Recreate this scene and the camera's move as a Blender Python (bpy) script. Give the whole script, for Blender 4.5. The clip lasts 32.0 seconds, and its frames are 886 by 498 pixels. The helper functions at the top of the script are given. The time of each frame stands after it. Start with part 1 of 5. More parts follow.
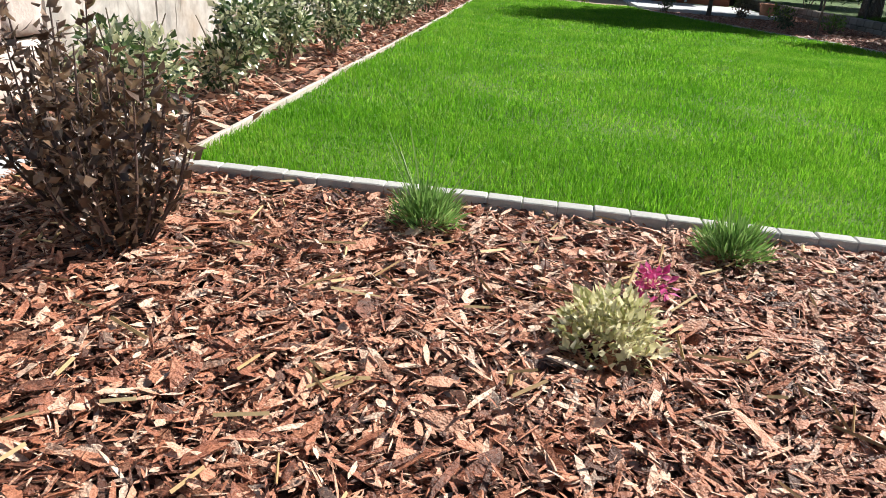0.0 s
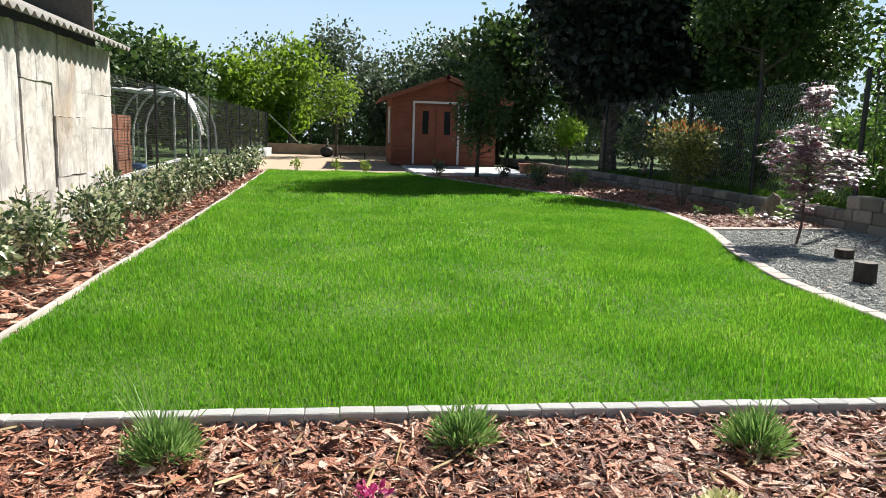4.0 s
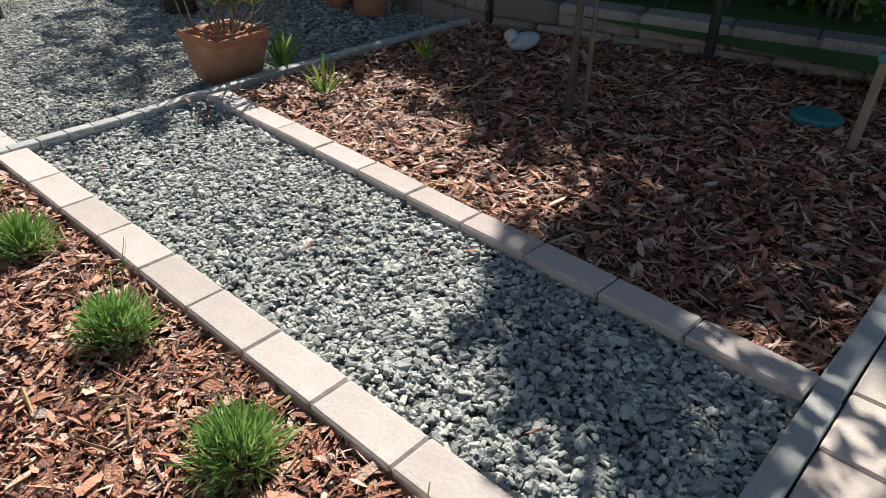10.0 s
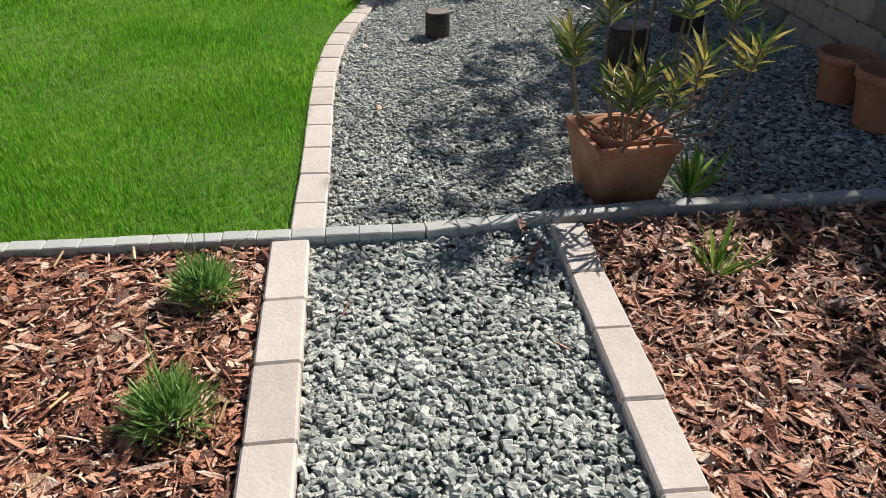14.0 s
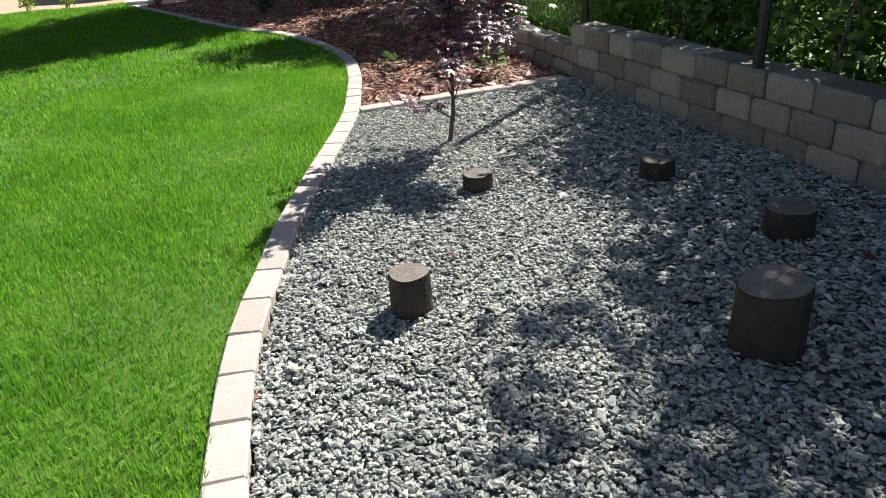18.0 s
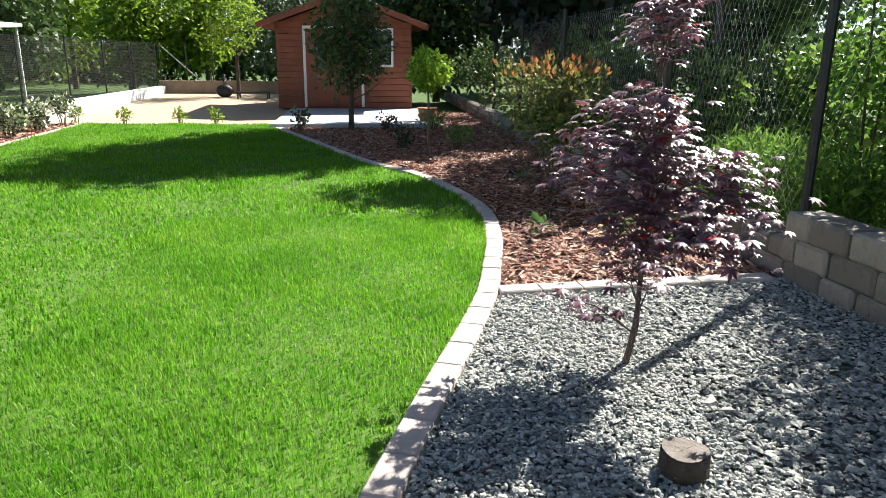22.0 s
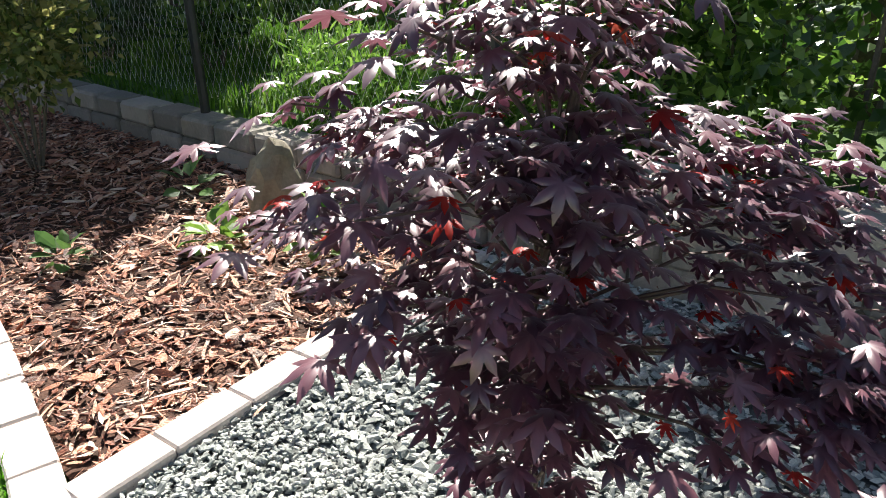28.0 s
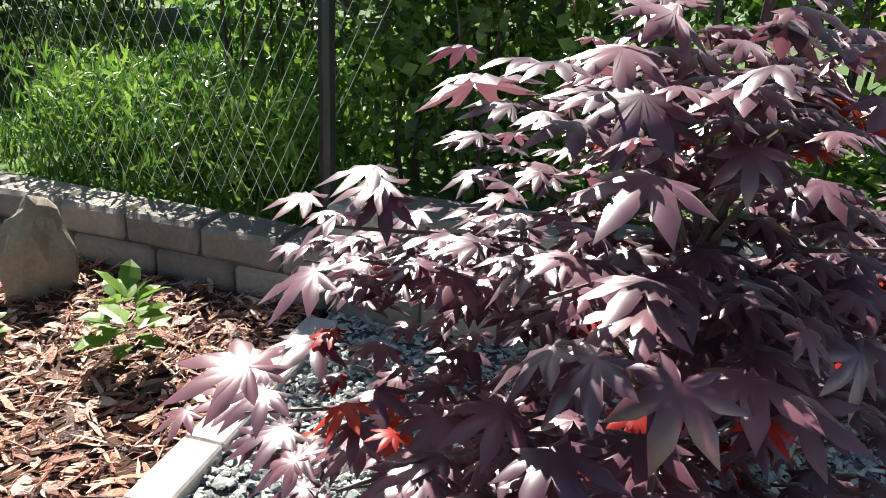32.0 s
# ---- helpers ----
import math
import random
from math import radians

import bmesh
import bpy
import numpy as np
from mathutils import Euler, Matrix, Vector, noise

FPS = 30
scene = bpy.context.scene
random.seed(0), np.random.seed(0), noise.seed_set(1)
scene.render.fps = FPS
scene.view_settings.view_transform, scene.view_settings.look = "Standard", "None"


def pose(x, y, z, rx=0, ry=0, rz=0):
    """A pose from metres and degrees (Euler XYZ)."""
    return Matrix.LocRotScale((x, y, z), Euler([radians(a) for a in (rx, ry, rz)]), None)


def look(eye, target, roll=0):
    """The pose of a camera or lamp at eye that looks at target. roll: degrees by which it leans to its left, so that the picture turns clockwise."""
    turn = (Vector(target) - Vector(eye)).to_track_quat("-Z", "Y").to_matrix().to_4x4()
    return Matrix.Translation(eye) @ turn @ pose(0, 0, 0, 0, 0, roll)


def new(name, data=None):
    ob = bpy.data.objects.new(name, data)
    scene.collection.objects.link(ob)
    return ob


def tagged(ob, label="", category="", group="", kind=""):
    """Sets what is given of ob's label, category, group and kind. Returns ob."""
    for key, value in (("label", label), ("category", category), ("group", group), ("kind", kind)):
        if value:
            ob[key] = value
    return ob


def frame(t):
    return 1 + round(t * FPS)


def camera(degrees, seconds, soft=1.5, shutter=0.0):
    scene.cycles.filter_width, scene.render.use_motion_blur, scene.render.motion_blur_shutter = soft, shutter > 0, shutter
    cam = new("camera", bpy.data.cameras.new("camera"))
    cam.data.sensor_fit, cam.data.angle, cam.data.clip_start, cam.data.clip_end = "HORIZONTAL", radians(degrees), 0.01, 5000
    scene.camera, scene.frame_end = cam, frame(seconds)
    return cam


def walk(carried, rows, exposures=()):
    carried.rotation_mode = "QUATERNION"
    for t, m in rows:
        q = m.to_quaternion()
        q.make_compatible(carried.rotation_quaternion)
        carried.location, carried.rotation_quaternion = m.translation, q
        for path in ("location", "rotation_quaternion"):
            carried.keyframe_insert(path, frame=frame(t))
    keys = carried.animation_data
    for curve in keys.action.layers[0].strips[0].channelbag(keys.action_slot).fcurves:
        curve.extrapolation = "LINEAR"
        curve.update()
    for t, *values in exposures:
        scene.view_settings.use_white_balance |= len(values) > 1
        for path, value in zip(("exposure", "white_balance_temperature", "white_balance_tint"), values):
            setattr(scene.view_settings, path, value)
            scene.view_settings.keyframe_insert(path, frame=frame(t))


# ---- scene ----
cam = camera(64.2, 32.0, 0.8)
PATH = [
    (0, (0.056, -0.123, 0.875), (-0.159, 1.712, 0.109), 4.6),
    (0.5, (0.05, -0.128, 0.913), (-0.284, 1.739, 0.278), 3.6),
    (1, (0.055, -0.127, 0.943), (-0.326, 1.753, 0.376), 2.4),
    (1.5, (0.064, -0.116, 0.956), (-0.316, 1.779, 0.443), 1.4),
    (2, (0.092, -0.131, 1.004), (-0.245, 1.785, 0.539), 0.6),
    (2.5, (0.116, -0.128, 1.024), (-0.094, 1.816, 0.604), 1.2),
    (3, (0.175, -0.124, 1.04), (0.104, 1.842, 0.678), 1.0),
    (3.5, (0.222, -0.154, 1.064), (0.336, 1.815, 0.735), 1.7),
    (4, (0.296, -0.186, 1.093), (0.577, 1.769, 0.774), 1.8),
    (4.5, (0.36, -0.24, 1.11), (0.862, 1.675, 0.825), 1.3),
    (6.5, (0.717, -0.519, 1.66), (1.626, 1.07, 0.853), -1.9),
    (7, (1.018, -0.648, 1.675), (1.949, 0.906, 0.828), -3.1),
    (7.5, (1.293, -0.79, 1.666), (2.21, 0.765, 0.804), -2.7),
    (8, (1.618, -0.855, 1.607), (2.616, 0.636, 0.724), -2.6),
    (8.5, (1.889, -0.924, 1.582), (2.95, 0.479, 0.63), -1.9),
    (9, (2.267, -1.034, 1.511), (3.387, 0.303, 0.532), -3.3),
    (9.5, (2.589, -1.14, 1.45), (3.778, 0.107, 0.435), -3.5),
    (10, (2.899, -1.099, 1.398), (4.152, 0.037, 0.331), 0.9),
    (10.5, (3.1, -1.017, 1.379), (4.301, 0.105, 0.24), 3.4),
    (11, (3.343, -0.96, 1.362), (4.276, 0.335, 0.157), 3.5),
    (11.5, (3.515, -0.884, 1.371), (4.262, 0.512, 0.148), 6.1),
    (12, (3.635, -0.737, 1.372), (4.217, 0.739, 0.153), 4.9),
    (12.5, (3.737, -0.609, 1.388), (4.225, 0.903, 0.174), 5.6),
    (13, (3.86, -0.499, 1.431), (4.17, 1.103, 0.274), 4.9),
    (13.5, (3.916, -0.341, 1.461), (4.129, 1.327, 0.379), 1.7),
    (15.5, (4.075, 1.083, 1.462), (4.380, 2.718, 0.352), -2.5),
    (16, (4.043, 1.347, 1.446), (4.404, 3.002, 0.405), -0.3),
    (16.5, (4.02, 1.694, 1.488), (4.432, 3.359, 0.461), 0.4),
    (17, (4.034, 2.022, 1.487), (4.502, 3.705, 0.513), -0.2),
    (17.5, (4.046, 2.259, 1.512), (4.522, 3.972, 0.597), -3.0),
    (18, (4.045, 2.497, 1.512), (4.515, 4.23, 0.631), -4.0),
    (18.5, (3.985, 2.67, 1.518), (4.506, 4.397, 0.653), -0.8),
    (19, (3.965, 2.715, 1.534), (4.416, 4.459, 0.664), 0.8),
    (19.5, (4.001, 2.776, 1.522), (4.374, 4.559, 0.695), -0.1),
    (20, (4.066, 2.953, 1.444), (4.403, 4.781, 0.706), -1.8),
    (20.5, (4.178, 3.189, 1.395), (4.448, 5.062, 0.748), -0.4),
    (21, (4.151, 3.504, 1.382), (4.416, 5.377, 0.731), 0.5),
    (21.5, (4.095, 3.748, 1.436), (4.355, 5.644, 0.855), 1.0),
    (22, (4.155, 4.007, 1.455), (4.361, 5.925, 0.927), 0.6),
    (22.5, (4.19, 4.25, 1.443), (4.331, 6.169, 0.896), 1.3),
    (23, (4.181, 4.496, 1.466), (4.392, 6.406, 0.911), 2.2),
    (23.5, (4.184, 4.721, 1.448), (4.497, 6.619, 0.902), 1.9),
    (24, (4.237, 5.026, 1.438), (4.632, 6.916, 0.916), 1.5),
    (24.5, (4.252, 5.238, 1.478), (4.682, 7.105, 0.903), 0.2),
    (25, (4.234, 5.536, 1.449), (4.926, 7.315, 0.851), 2.8),
    (25.5, (4.298, 5.778, 1.415), (5.183, 7.45, 0.767), 3.4),
    (26, (4.43, 5.946, 1.429), (5.367, 7.577, 0.749), 2.1),
    (26.5, (4.459, 6.212, 1.424), (5.53, 7.735, 0.694), 5.0),
    (28.5, (4.554, 6.583, 1.328), (5.982, 7.721, 0.512), -2.3),
    (29, (4.574, 6.594, 1.336), (6.026, 7.701, 0.519), -1.4),
    (29.5, (4.624, 6.627, 1.335), (6.099, 7.702, 0.517), -0.5),
    (30, (4.678, 6.671, 1.324), (6.139, 7.76, 0.5), -0.4),
    (30.5, (4.686, 6.748, 1.312), (6.155, 7.817, 0.476), 0.8),
    (31, (4.677, 6.911, 1.322), (6.216, 7.922, 0.542), 2.5),
    (31.5, (4.66, 7.07, 1.341), (6.291, 7.943, 0.581), 2.2),
    (32, (4.687, 7.164, 1.323), (6.448, 7.764, 0.587), 3.2),
]
walk(cam, [(t, look(eye, target, roll)) for t, eye, target, roll in PATH],
     [(0, 0.76), (4, 0.8), (7, 0.95), (8, 0.85), (9, 0.68), (10, 0.6), (13, 0.4), (16, 0.64), (17, 0.86), (19, 0.84), (22, 1.34), (26, 1.34), (29, 1.5), (32, 1.5)])

# ---- light ----
SUN_AZ, SUN_EL = 41.0, 43.0
world = bpy.data.worlds.new("sky")
world.use_nodes = True
scene.world = world
nt = world.node_tree
sky = nt.nodes.new("ShaderNodeTexSky")
sky.sky_type, sky.sun_disc = "NISHITA", False
sky.sun_elevation, sky.sun_rotation = radians(SUN_EL), radians(90 - SUN_AZ)
nt.links.new(sky.outputs[0], nt.nodes["Background"].inputs[0])
nt.nodes["Background"].inputs[1].default_value = 0.042
sun = new("sun", bpy.data.lights.new("sun", "SUN"))
sun.data.energy, sun.data.angle, sun.data.color = 5.0, radians(0.53), (1.0, 0.95, 0.87)
SUN = Vector((math.cos(radians(SUN_EL)) * math.cos(radians(SUN_AZ)), math.cos(radians(SUN_EL)) * math.sin(radians(SUN_AZ)), math.sin(radians(SUN_EL))))
sun.matrix_world = Matrix.Translation((0, 0, 30)) @ SUN.to_track_quat("Z", "Y").to_matrix().to_4x4()

rng = np.random.default_rng(7)


# ---- materials ----
def mat(name, stops, scale=4.0, rough=0.8, bump=0.2, bump_scale=60.0, spread=0.0, metal=0.0, through_light=0.0, fine=0.35, detail=6.0, gloss=0.5, coat=0.0):
    """A surface whose colour runs through stops by noise at two scales; spread: how far single pieces differ in value."""
    m = bpy.data.materials.new(name)
    m.use_nodes = True
    n, l = m.node_tree.nodes, m.node_tree.links
    bsdf = n["Principled BSDF"]
    co = n.new("ShaderNodeTexCoord")
    a, b = n.new("ShaderNodeTexNoise"), n.new("ShaderNodeTexNoise")
    a.inputs["Scale"].default_value, b.inputs["Scale"].default_value = scale, scale * 9
    a.inputs["Detail"].default_value = b.inputs["Detail"].default_value = detail
    l.new(co.outputs["Object"], a.inputs["Vector"]), l.new(co.outputs["Object"], b.inputs["Vector"])
    mix = n.new("ShaderNodeMix")
    mix.inputs[0].default_value = fine
    l.new(a.outputs["Fac"], mix.inputs[2]), l.new(b.outputs["Fac"], mix.inputs[3])
    last = mix.outputs[0]
    if spread:
        geo, inf, add, sub, mul = n.new("ShaderNodeNewGeometry"), n.new("ShaderNodeObjectInfo"), n.new("ShaderNodeMath"), n.new("ShaderNodeMath"), n.new("ShaderNodeMath")
        both, frac = n.new("ShaderNodeMath"), n.new("ShaderNodeMath")
        frac.operation = "FRACT"
        l.new(geo.outputs["Random Per Island"], both.inputs[0]), l.new(inf.outputs["Random"], both.inputs[1])
        l.new(both.outputs[0], frac.inputs[0])
        sub.operation, sub.inputs[1].default_value = "SUBTRACT", 0.5
        l.new(frac.outputs[0], sub.inputs[0])
        mul.operation, mul.inputs[1].default_value = "MULTIPLY", spread
        l.new(sub.outputs[0], mul.inputs[0])
        l.new(last, add.inputs[0]), l.new(mul.outputs[0], add.inputs[1])
        last = add.outputs[0]
    ramp = n.new("ShaderNodeValToRGB")
    el = ramp.color_ramp.elements
    while len(el) < len(stops):
        el.new(0.5)
    for k, (p, c) in enumerate(stops):
        el[k].position, el[k].color = p, (*c, 1)
    l.new(last, ramp.inputs[0]), l.new(ramp.outputs[0], bsdf.inputs["Base Color"])
    bsdf.inputs["Roughness"].default_value, bsdf.inputs["Metallic"].default_value = rough, metal
    bsdf.inputs["Specular IOR Level"].default_value = gloss
    bsdf.inputs["Coat Weight"].default_value, bsdf.inputs["Coat Roughness"].default_value = coat, 0.35
    if bump:
        c, bp = n.new("ShaderNodeTexNoise"), n.new("ShaderNodeBump")
        c.inputs["Scale"].default_value, c.inputs["Detail"].default_value = bump_scale, 5
        l.new(co.outputs["Object"], c.inputs["Vector"]), l.new(c.outputs["Fac"], bp.inputs["Height"])
        bp.inputs["Strength"].default_value, bp.inputs["Distance"].default_value = bump, 0.01
        l.new(bp.outputs[0], bsdf.inputs["Normal"])
    if through_light:
        tr, mx, out = n.new("ShaderNodeBsdfTranslucent"), n.new("ShaderNodeMixShader"), n["Material Output"]
        mx.inputs[0].default_value = through_light
        l.new(ramp.outputs[0], tr.inputs[0]), l.new(bsdf.outputs[0], mx.inputs[1]), l.new(tr.outputs[0], mx.inputs[2]), l.new(mx.outputs[0], out.inputs[0])
    return m


M_GROUND = mat("rough grass", [(0.3, (0.035, 0.08, 0.012)), (0.7, (0.08, 0.15, 0.025))], 1.5, 0.95, 0.6, 40)
M_TURF = mat("turf", [(0.3, (0.055, 0.12, 0.012)), (0.7, (0.10, 0.20, 0.02))], 2.0, 0.95, 0.5, 50)
M_BLADE = mat("grass blades", [(0.28, (0.075, 0.25, 0.012)), (0.5, (0.15, 0.39, 0.02)), (0.70, (0.25, 0.49, 0.045)), (0.86, (0.43, 0.51, 0.12))], 1.3, 0.4, 0, spread=0.4, through_light=0.58, gloss=0.2)
M_WILDBLADE = mat("uncut grass blades", [(0.28, (0.05, 0.13, 0.012)), (0.5, (0.09, 0.20, 0.02)), (0.75, (0.16, 0.27, 0.04))], 1.3, 0.5, 0, spread=0.4, through_light=0.4, gloss=0.3)
M_SOIL = mat("bark soil", [(0.35, (0.035, 0.017, 0.010)), (0.65, (0.11, 0.05, 0.03))], 14, 0.95, 0.8, 60)
M_BARK = mat("bark chips", [(0.08, (0.075, 0.026, 0.015)), (0.28, (0.26, 0.09, 0.05)), (0.50, (0.45, 0.18, 0.10)), (0.74, (0.58, 0.30, 0.195)), (1.0, (0.72, 0.54, 0.42))], 30, 0.5, 0.8, 120, spread=1.0)
# Darker than the stones: the shade between them is put into this colour
M_GRAVELBED = mat("gravel bed with gap shade", [(0.35, (0.07, 0.077, 0.074)), (0.65, (0.17, 0.18, 0.17))], 40, 0.95, 0.8, 90)
M_GRAVEL = mat("split gravel", [(0.1, (0.15, 0.168, 0.158)), (0.36, (0.29, 0.31, 0.29)), (0.62, (0.42, 0.435, 0.40)), (0.92, (0.64, 0.64, 0.58))], 18, 0.75, 0.2, 120, spread=0.7)
M_YARD = mat("yellow gravel", [(0.3, (0.41, 0.30, 0.20)), (0.7, (0.60, 0.48, 0.35))], 12, 0.95, 0.8, 40)
M_KERB = mat("beige kerb concrete", [(0.3, (0.45, 0.39, 0.355)), (0.7, (0.61, 0.545, 0.505))], 9, 0.9, 0.25, 90, spread=0.25)
M_GREYKERB = mat("grey kerb concrete", [(0.3, (0.36, 0.37, 0.36)), (0.7, (0.50, 0.50, 0.48))], 12, 0.9, 0.3, 150, spread=0.2)
M_PAVER = mat("beige paver", [(0.3, (0.50, 0.425, 0.375)), (0.7, (0.66, 0.58, 0.52))], 6, 0.9, 0.35, 120, spread=0.3)
M_BLOCK = mat("wall block concrete", [(0.3, (0.20, 0.18, 0.155)), (0.7, (0.36, 0.32, 0.28))], 5, 0.92, 0.9, 30, spread=0.6)
M_JOINT = mat("joint", [(0.3, (0.07, 0.06, 0.05)), (0.7, (0.14, 0.12, 0.10))], 20, 0.95, 0.3)
M_SLAB = mat("weathered panel", [(0.24, (0.30, 0.27, 0.235)), (0.4, (0.47, 0.44, 0.41)), (0.52, (0.62, 0.60, 0.57)), (0.7, (0.54, 0.515, 0.48))], 1.7, 0.85, 1.0, 7, spread=0.2, fine=0.4)
M_TUMBLED = mat("tumbled block", [(0.3, (0.50, 0.43, 0.40)), (0.7, (0.70, 0.62, 0.58))], 7, 0.9, 0.6, 30, spread=0.25)
M_ROOFC = mat("fibre cement", [(0.3, (0.20, 0.19, 0.18)), (0.7, (0.36, 0.35, 0.33))], 5, 0.9, 0.4, 40)
M_WOODRED = mat("red brown stained wood", [(0.3, (0.20, 0.055, 0.028)), (0.7, (0.31, 0.10, 0.052))], 3, 0.7, 0.2, 40, spread=0.15)
M_ROOFRED = mat("red roof felt", [(0.3, (0.22, 0.06, 0.04)), (0.7, (0.34, 0.12, 0.08))], 6, 0.9, 0.3, 80)
M_WHITE = mat("white paint", [(0.3, (0.72, 0.72, 0.70)), (0.7, (0.82, 0.82, 0.80))], 6, 0.6, 0.1)
M_GLASSDARK = mat("dark pane", [(0.3, (0.01, 0.012, 0.014)), (0.7, (0.02, 0.022, 0.025))], 3, 0.1, 0)
M_TERRA = mat("terracotta", [(0.3, (0.30, 0.12, 0.065)), (0.55, (0.43, 0.20, 0.115)), (0.8, (0.55, 0.36, 0.25))], 7, 0.85, 0.3, 60)
M_POTSIDE = mat("limed terracotta", [(0.3, (0.33, 0.15, 0.085)), (0.55, (0.44, 0.25, 0.155)), (0.75, (0.56, 0.42, 0.31))], 6, 0.9, 0.3, 60)
M_RAIL = mat("dark metal", [(0.3, (0.012, 0.013, 0.013)), (0.7, (0.03, 0.03, 0.03))], 6, 0.5, 0.1)
M_WIRE = mat("zinc wire", [(0.3, (0.45, 0.46, 0.46)), (0.7, (0.62, 0.62, 0.62))], 6, 0.45, 0, metal=0.5)
M_STUMP = mat("weathered log", [(0.3, (0.024, 0.019, 0.016)), (0.7, (0.07, 0.055, 0.045))], 9, 0.9, 0.8, 40)
M_STUMPTOP = mat("sawn log end", [(0.3, (0.13, 0.11, 0.095)), (0.7, (0.27, 0.24, 0.215))], 14, 0.9, 0.5, 60)
M_TRUNK = mat("bark", [(0.3, (0.05, 0.04, 0.03)), (0.7, (0.14, 0.11, 0.085))], 8, 0.9, 0.8, 30)
M_TWIG = mat("twig", [(0.3, (0.10, 0.075, 0.05)), (0.7, (0.22, 0.18, 0.13))], 8, 0.8, 0.2)
M_MAPLETWIG = mat("maple wood", [(0.3, (0.07, 0.045, 0.04)), (0.7, (0.15, 0.10, 0.085))], 8, 0.7, 0.2)


def leafmat(name, lo, mid, hi, rough=0.45, tl=0.35, spread=0.6, gloss=0.5, coat=0.0):
    return mat(name, [(0.25, lo), (0.5, mid), (0.75, hi)], 1.5, rough, 0, spread=spread, through_light=tl, gloss=gloss, coat=coat)


# Pale last stop: cream leaf edges, plus sun glints put into the colour
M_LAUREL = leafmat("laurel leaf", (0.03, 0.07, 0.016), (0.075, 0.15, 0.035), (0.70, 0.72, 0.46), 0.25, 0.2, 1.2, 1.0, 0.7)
M_PHOT = leafmat("photinia leaf", (0.09, 0.13, 0.03), (0.19, 0.22, 0.06), (0.32, 0.31, 0.11), 0.35, 0.45, 0.9)
M_HEDGE = leafmat("hedge leaf", (0.04, 0.095, 0.014), (0.09, 0.18, 0.028), (0.22, 0.34, 0.06), 0.35, 0.52, 0.9, 0.8)
M_TREE1 = leafmat("spring leaf", (0.11, 0.20, 0.015), (0.19, 0.31, 0.025), (0.29, 0.41, 0.05), 0.5, 0.6)
M_TREE2 = leafmat("tree leaf", (0.035, 0.075, 0.015), (0.06, 0.115, 0.025), (0.10, 0.16, 0.045), 0.5, 0.3)
M_TREE3 = leafmat("grey green leaf", (0.05, 0.08, 0.035), (0.09, 0.125, 0.06), (0.14, 0.18, 0.10), 0.5, 0.35)
M_SPRUCE = leafmat("spruce needle", (0.010, 0.018, 0.010), (0.017, 0.028, 0.015), (0.028, 0.042, 0.022), 0.6, 0.1)
M_BALL = leafmat("ball tree leaf", (0.17, 0.32, 0.02), (0.25, 0.42, 0.03), (0.34, 0.50, 0.06), 0.45, 0.5)
M_MAPLE = leafmat("purple maple leaf", (0.08, 0.022, 0.042), (0.13, 0.038, 0.066), (0.21, 0.075, 0.10), 0.36, 0.3, 0.8, 1.0, 1.0)
silk = M_MAPLE.node_tree.nodes["Principled BSDF"].inputs
silk["Sheen Weight"].default_value, silk["Sheen Roughness"].default_value, silk["Sheen Tint"].default_value = 0.7, 0.35, (0.92, 0.82, 0.95, 1)
# Brighter copy of the maple leaf: sun shining through is put into its red
M_MAPLERED = leafmat("maple leaf with backlight in its red", (0.38, 0.02, 0.018), (0.52, 0.035, 0.025), (0.62, 0.08, 0.03), 0.4, 0.5)
M_DARKSHRUB = leafmat("dark purple leaf", (0.045, 0.025, 0.016), (0.11, 0.062, 0.038), (0.26, 0.17, 0.105), 0.35, 0.3, 0.8, 0.8, 0.25)
M_PHOTRED = leafmat("red young leaf", (0.24, 0.07, 0.03), (0.40, 0.14, 0.05), (0.48, 0.26, 0.09), 0.35, 0.35)
M_OLEANDER = leafmat("oleander leaf", (0.08, 0.14, 0.03), (0.19, 0.24, 0.055), (0.46, 0.38, 0.11), 0.4, 0.35, 0.9)
M_LAV = leafmat("lavender leaf", (0.13, 0.26, 0.06), (0.23, 0.40, 0.10), (0.34, 0.52, 0.18), 0.5, 0.35)
M_HOSTA = leafmat("lime leaf", (0.10, 0.20, 0.03), (0.17, 0.30, 0.045), (0.25, 0.40, 0.08), 0.45, 0.4)
M_WEED = leafmat("weed leaf", (0.06, 0.14, 0.02), (0.13, 0.26, 0.035), (0.22, 0.37, 0.06), 0.4, 0.45)
M_HOSTADARK = leafmat("hosta leaf", (0.06, 0.13, 0.03), (0.09, 0.18, 0.045), (0.13, 0.24, 0.07), 0.45, 0.35)
M_VARIEG = leafmat("cream variegated leaf", (0.42, 0.44, 0.18), (0.74, 0.71, 0.44), (0.86, 0.83, 0.62), 0.5, 0.4)
M_PINK = leafmat("pink petal", (0.45, 0.04, 0.18), (0.60, 0.08, 0.28), (0.70, 0.18, 0.40), 0.5, 0.3)
M_ORANGE = leafmat("orange leaf", (0.46, 0.16, 0.07), (0.66, 0.30, 0.14), (0.76, 0.46, 0.27), 0.5, 0.35)
M_ROCK = mat("rock", [(0.3, (0.20, 0.17, 0.12)), (0.7, (0.36, 0.32, 0.24))], 6, 0.9, 0.8, 20)
M_CONCRETE = mat("pale concrete slab", [(0.3, (0.44, 0.47, 0.50)), (0.7, (0.58, 0.60, 0.62))], 3, 0.9, 0.2, 60)
M_TIMBER = mat("grey timber", [(0.3, (0.22, 0.16, 0.11)), (0.7, (0.38, 0.30, 0.22))], 5, 0.9, 0.4, 40)
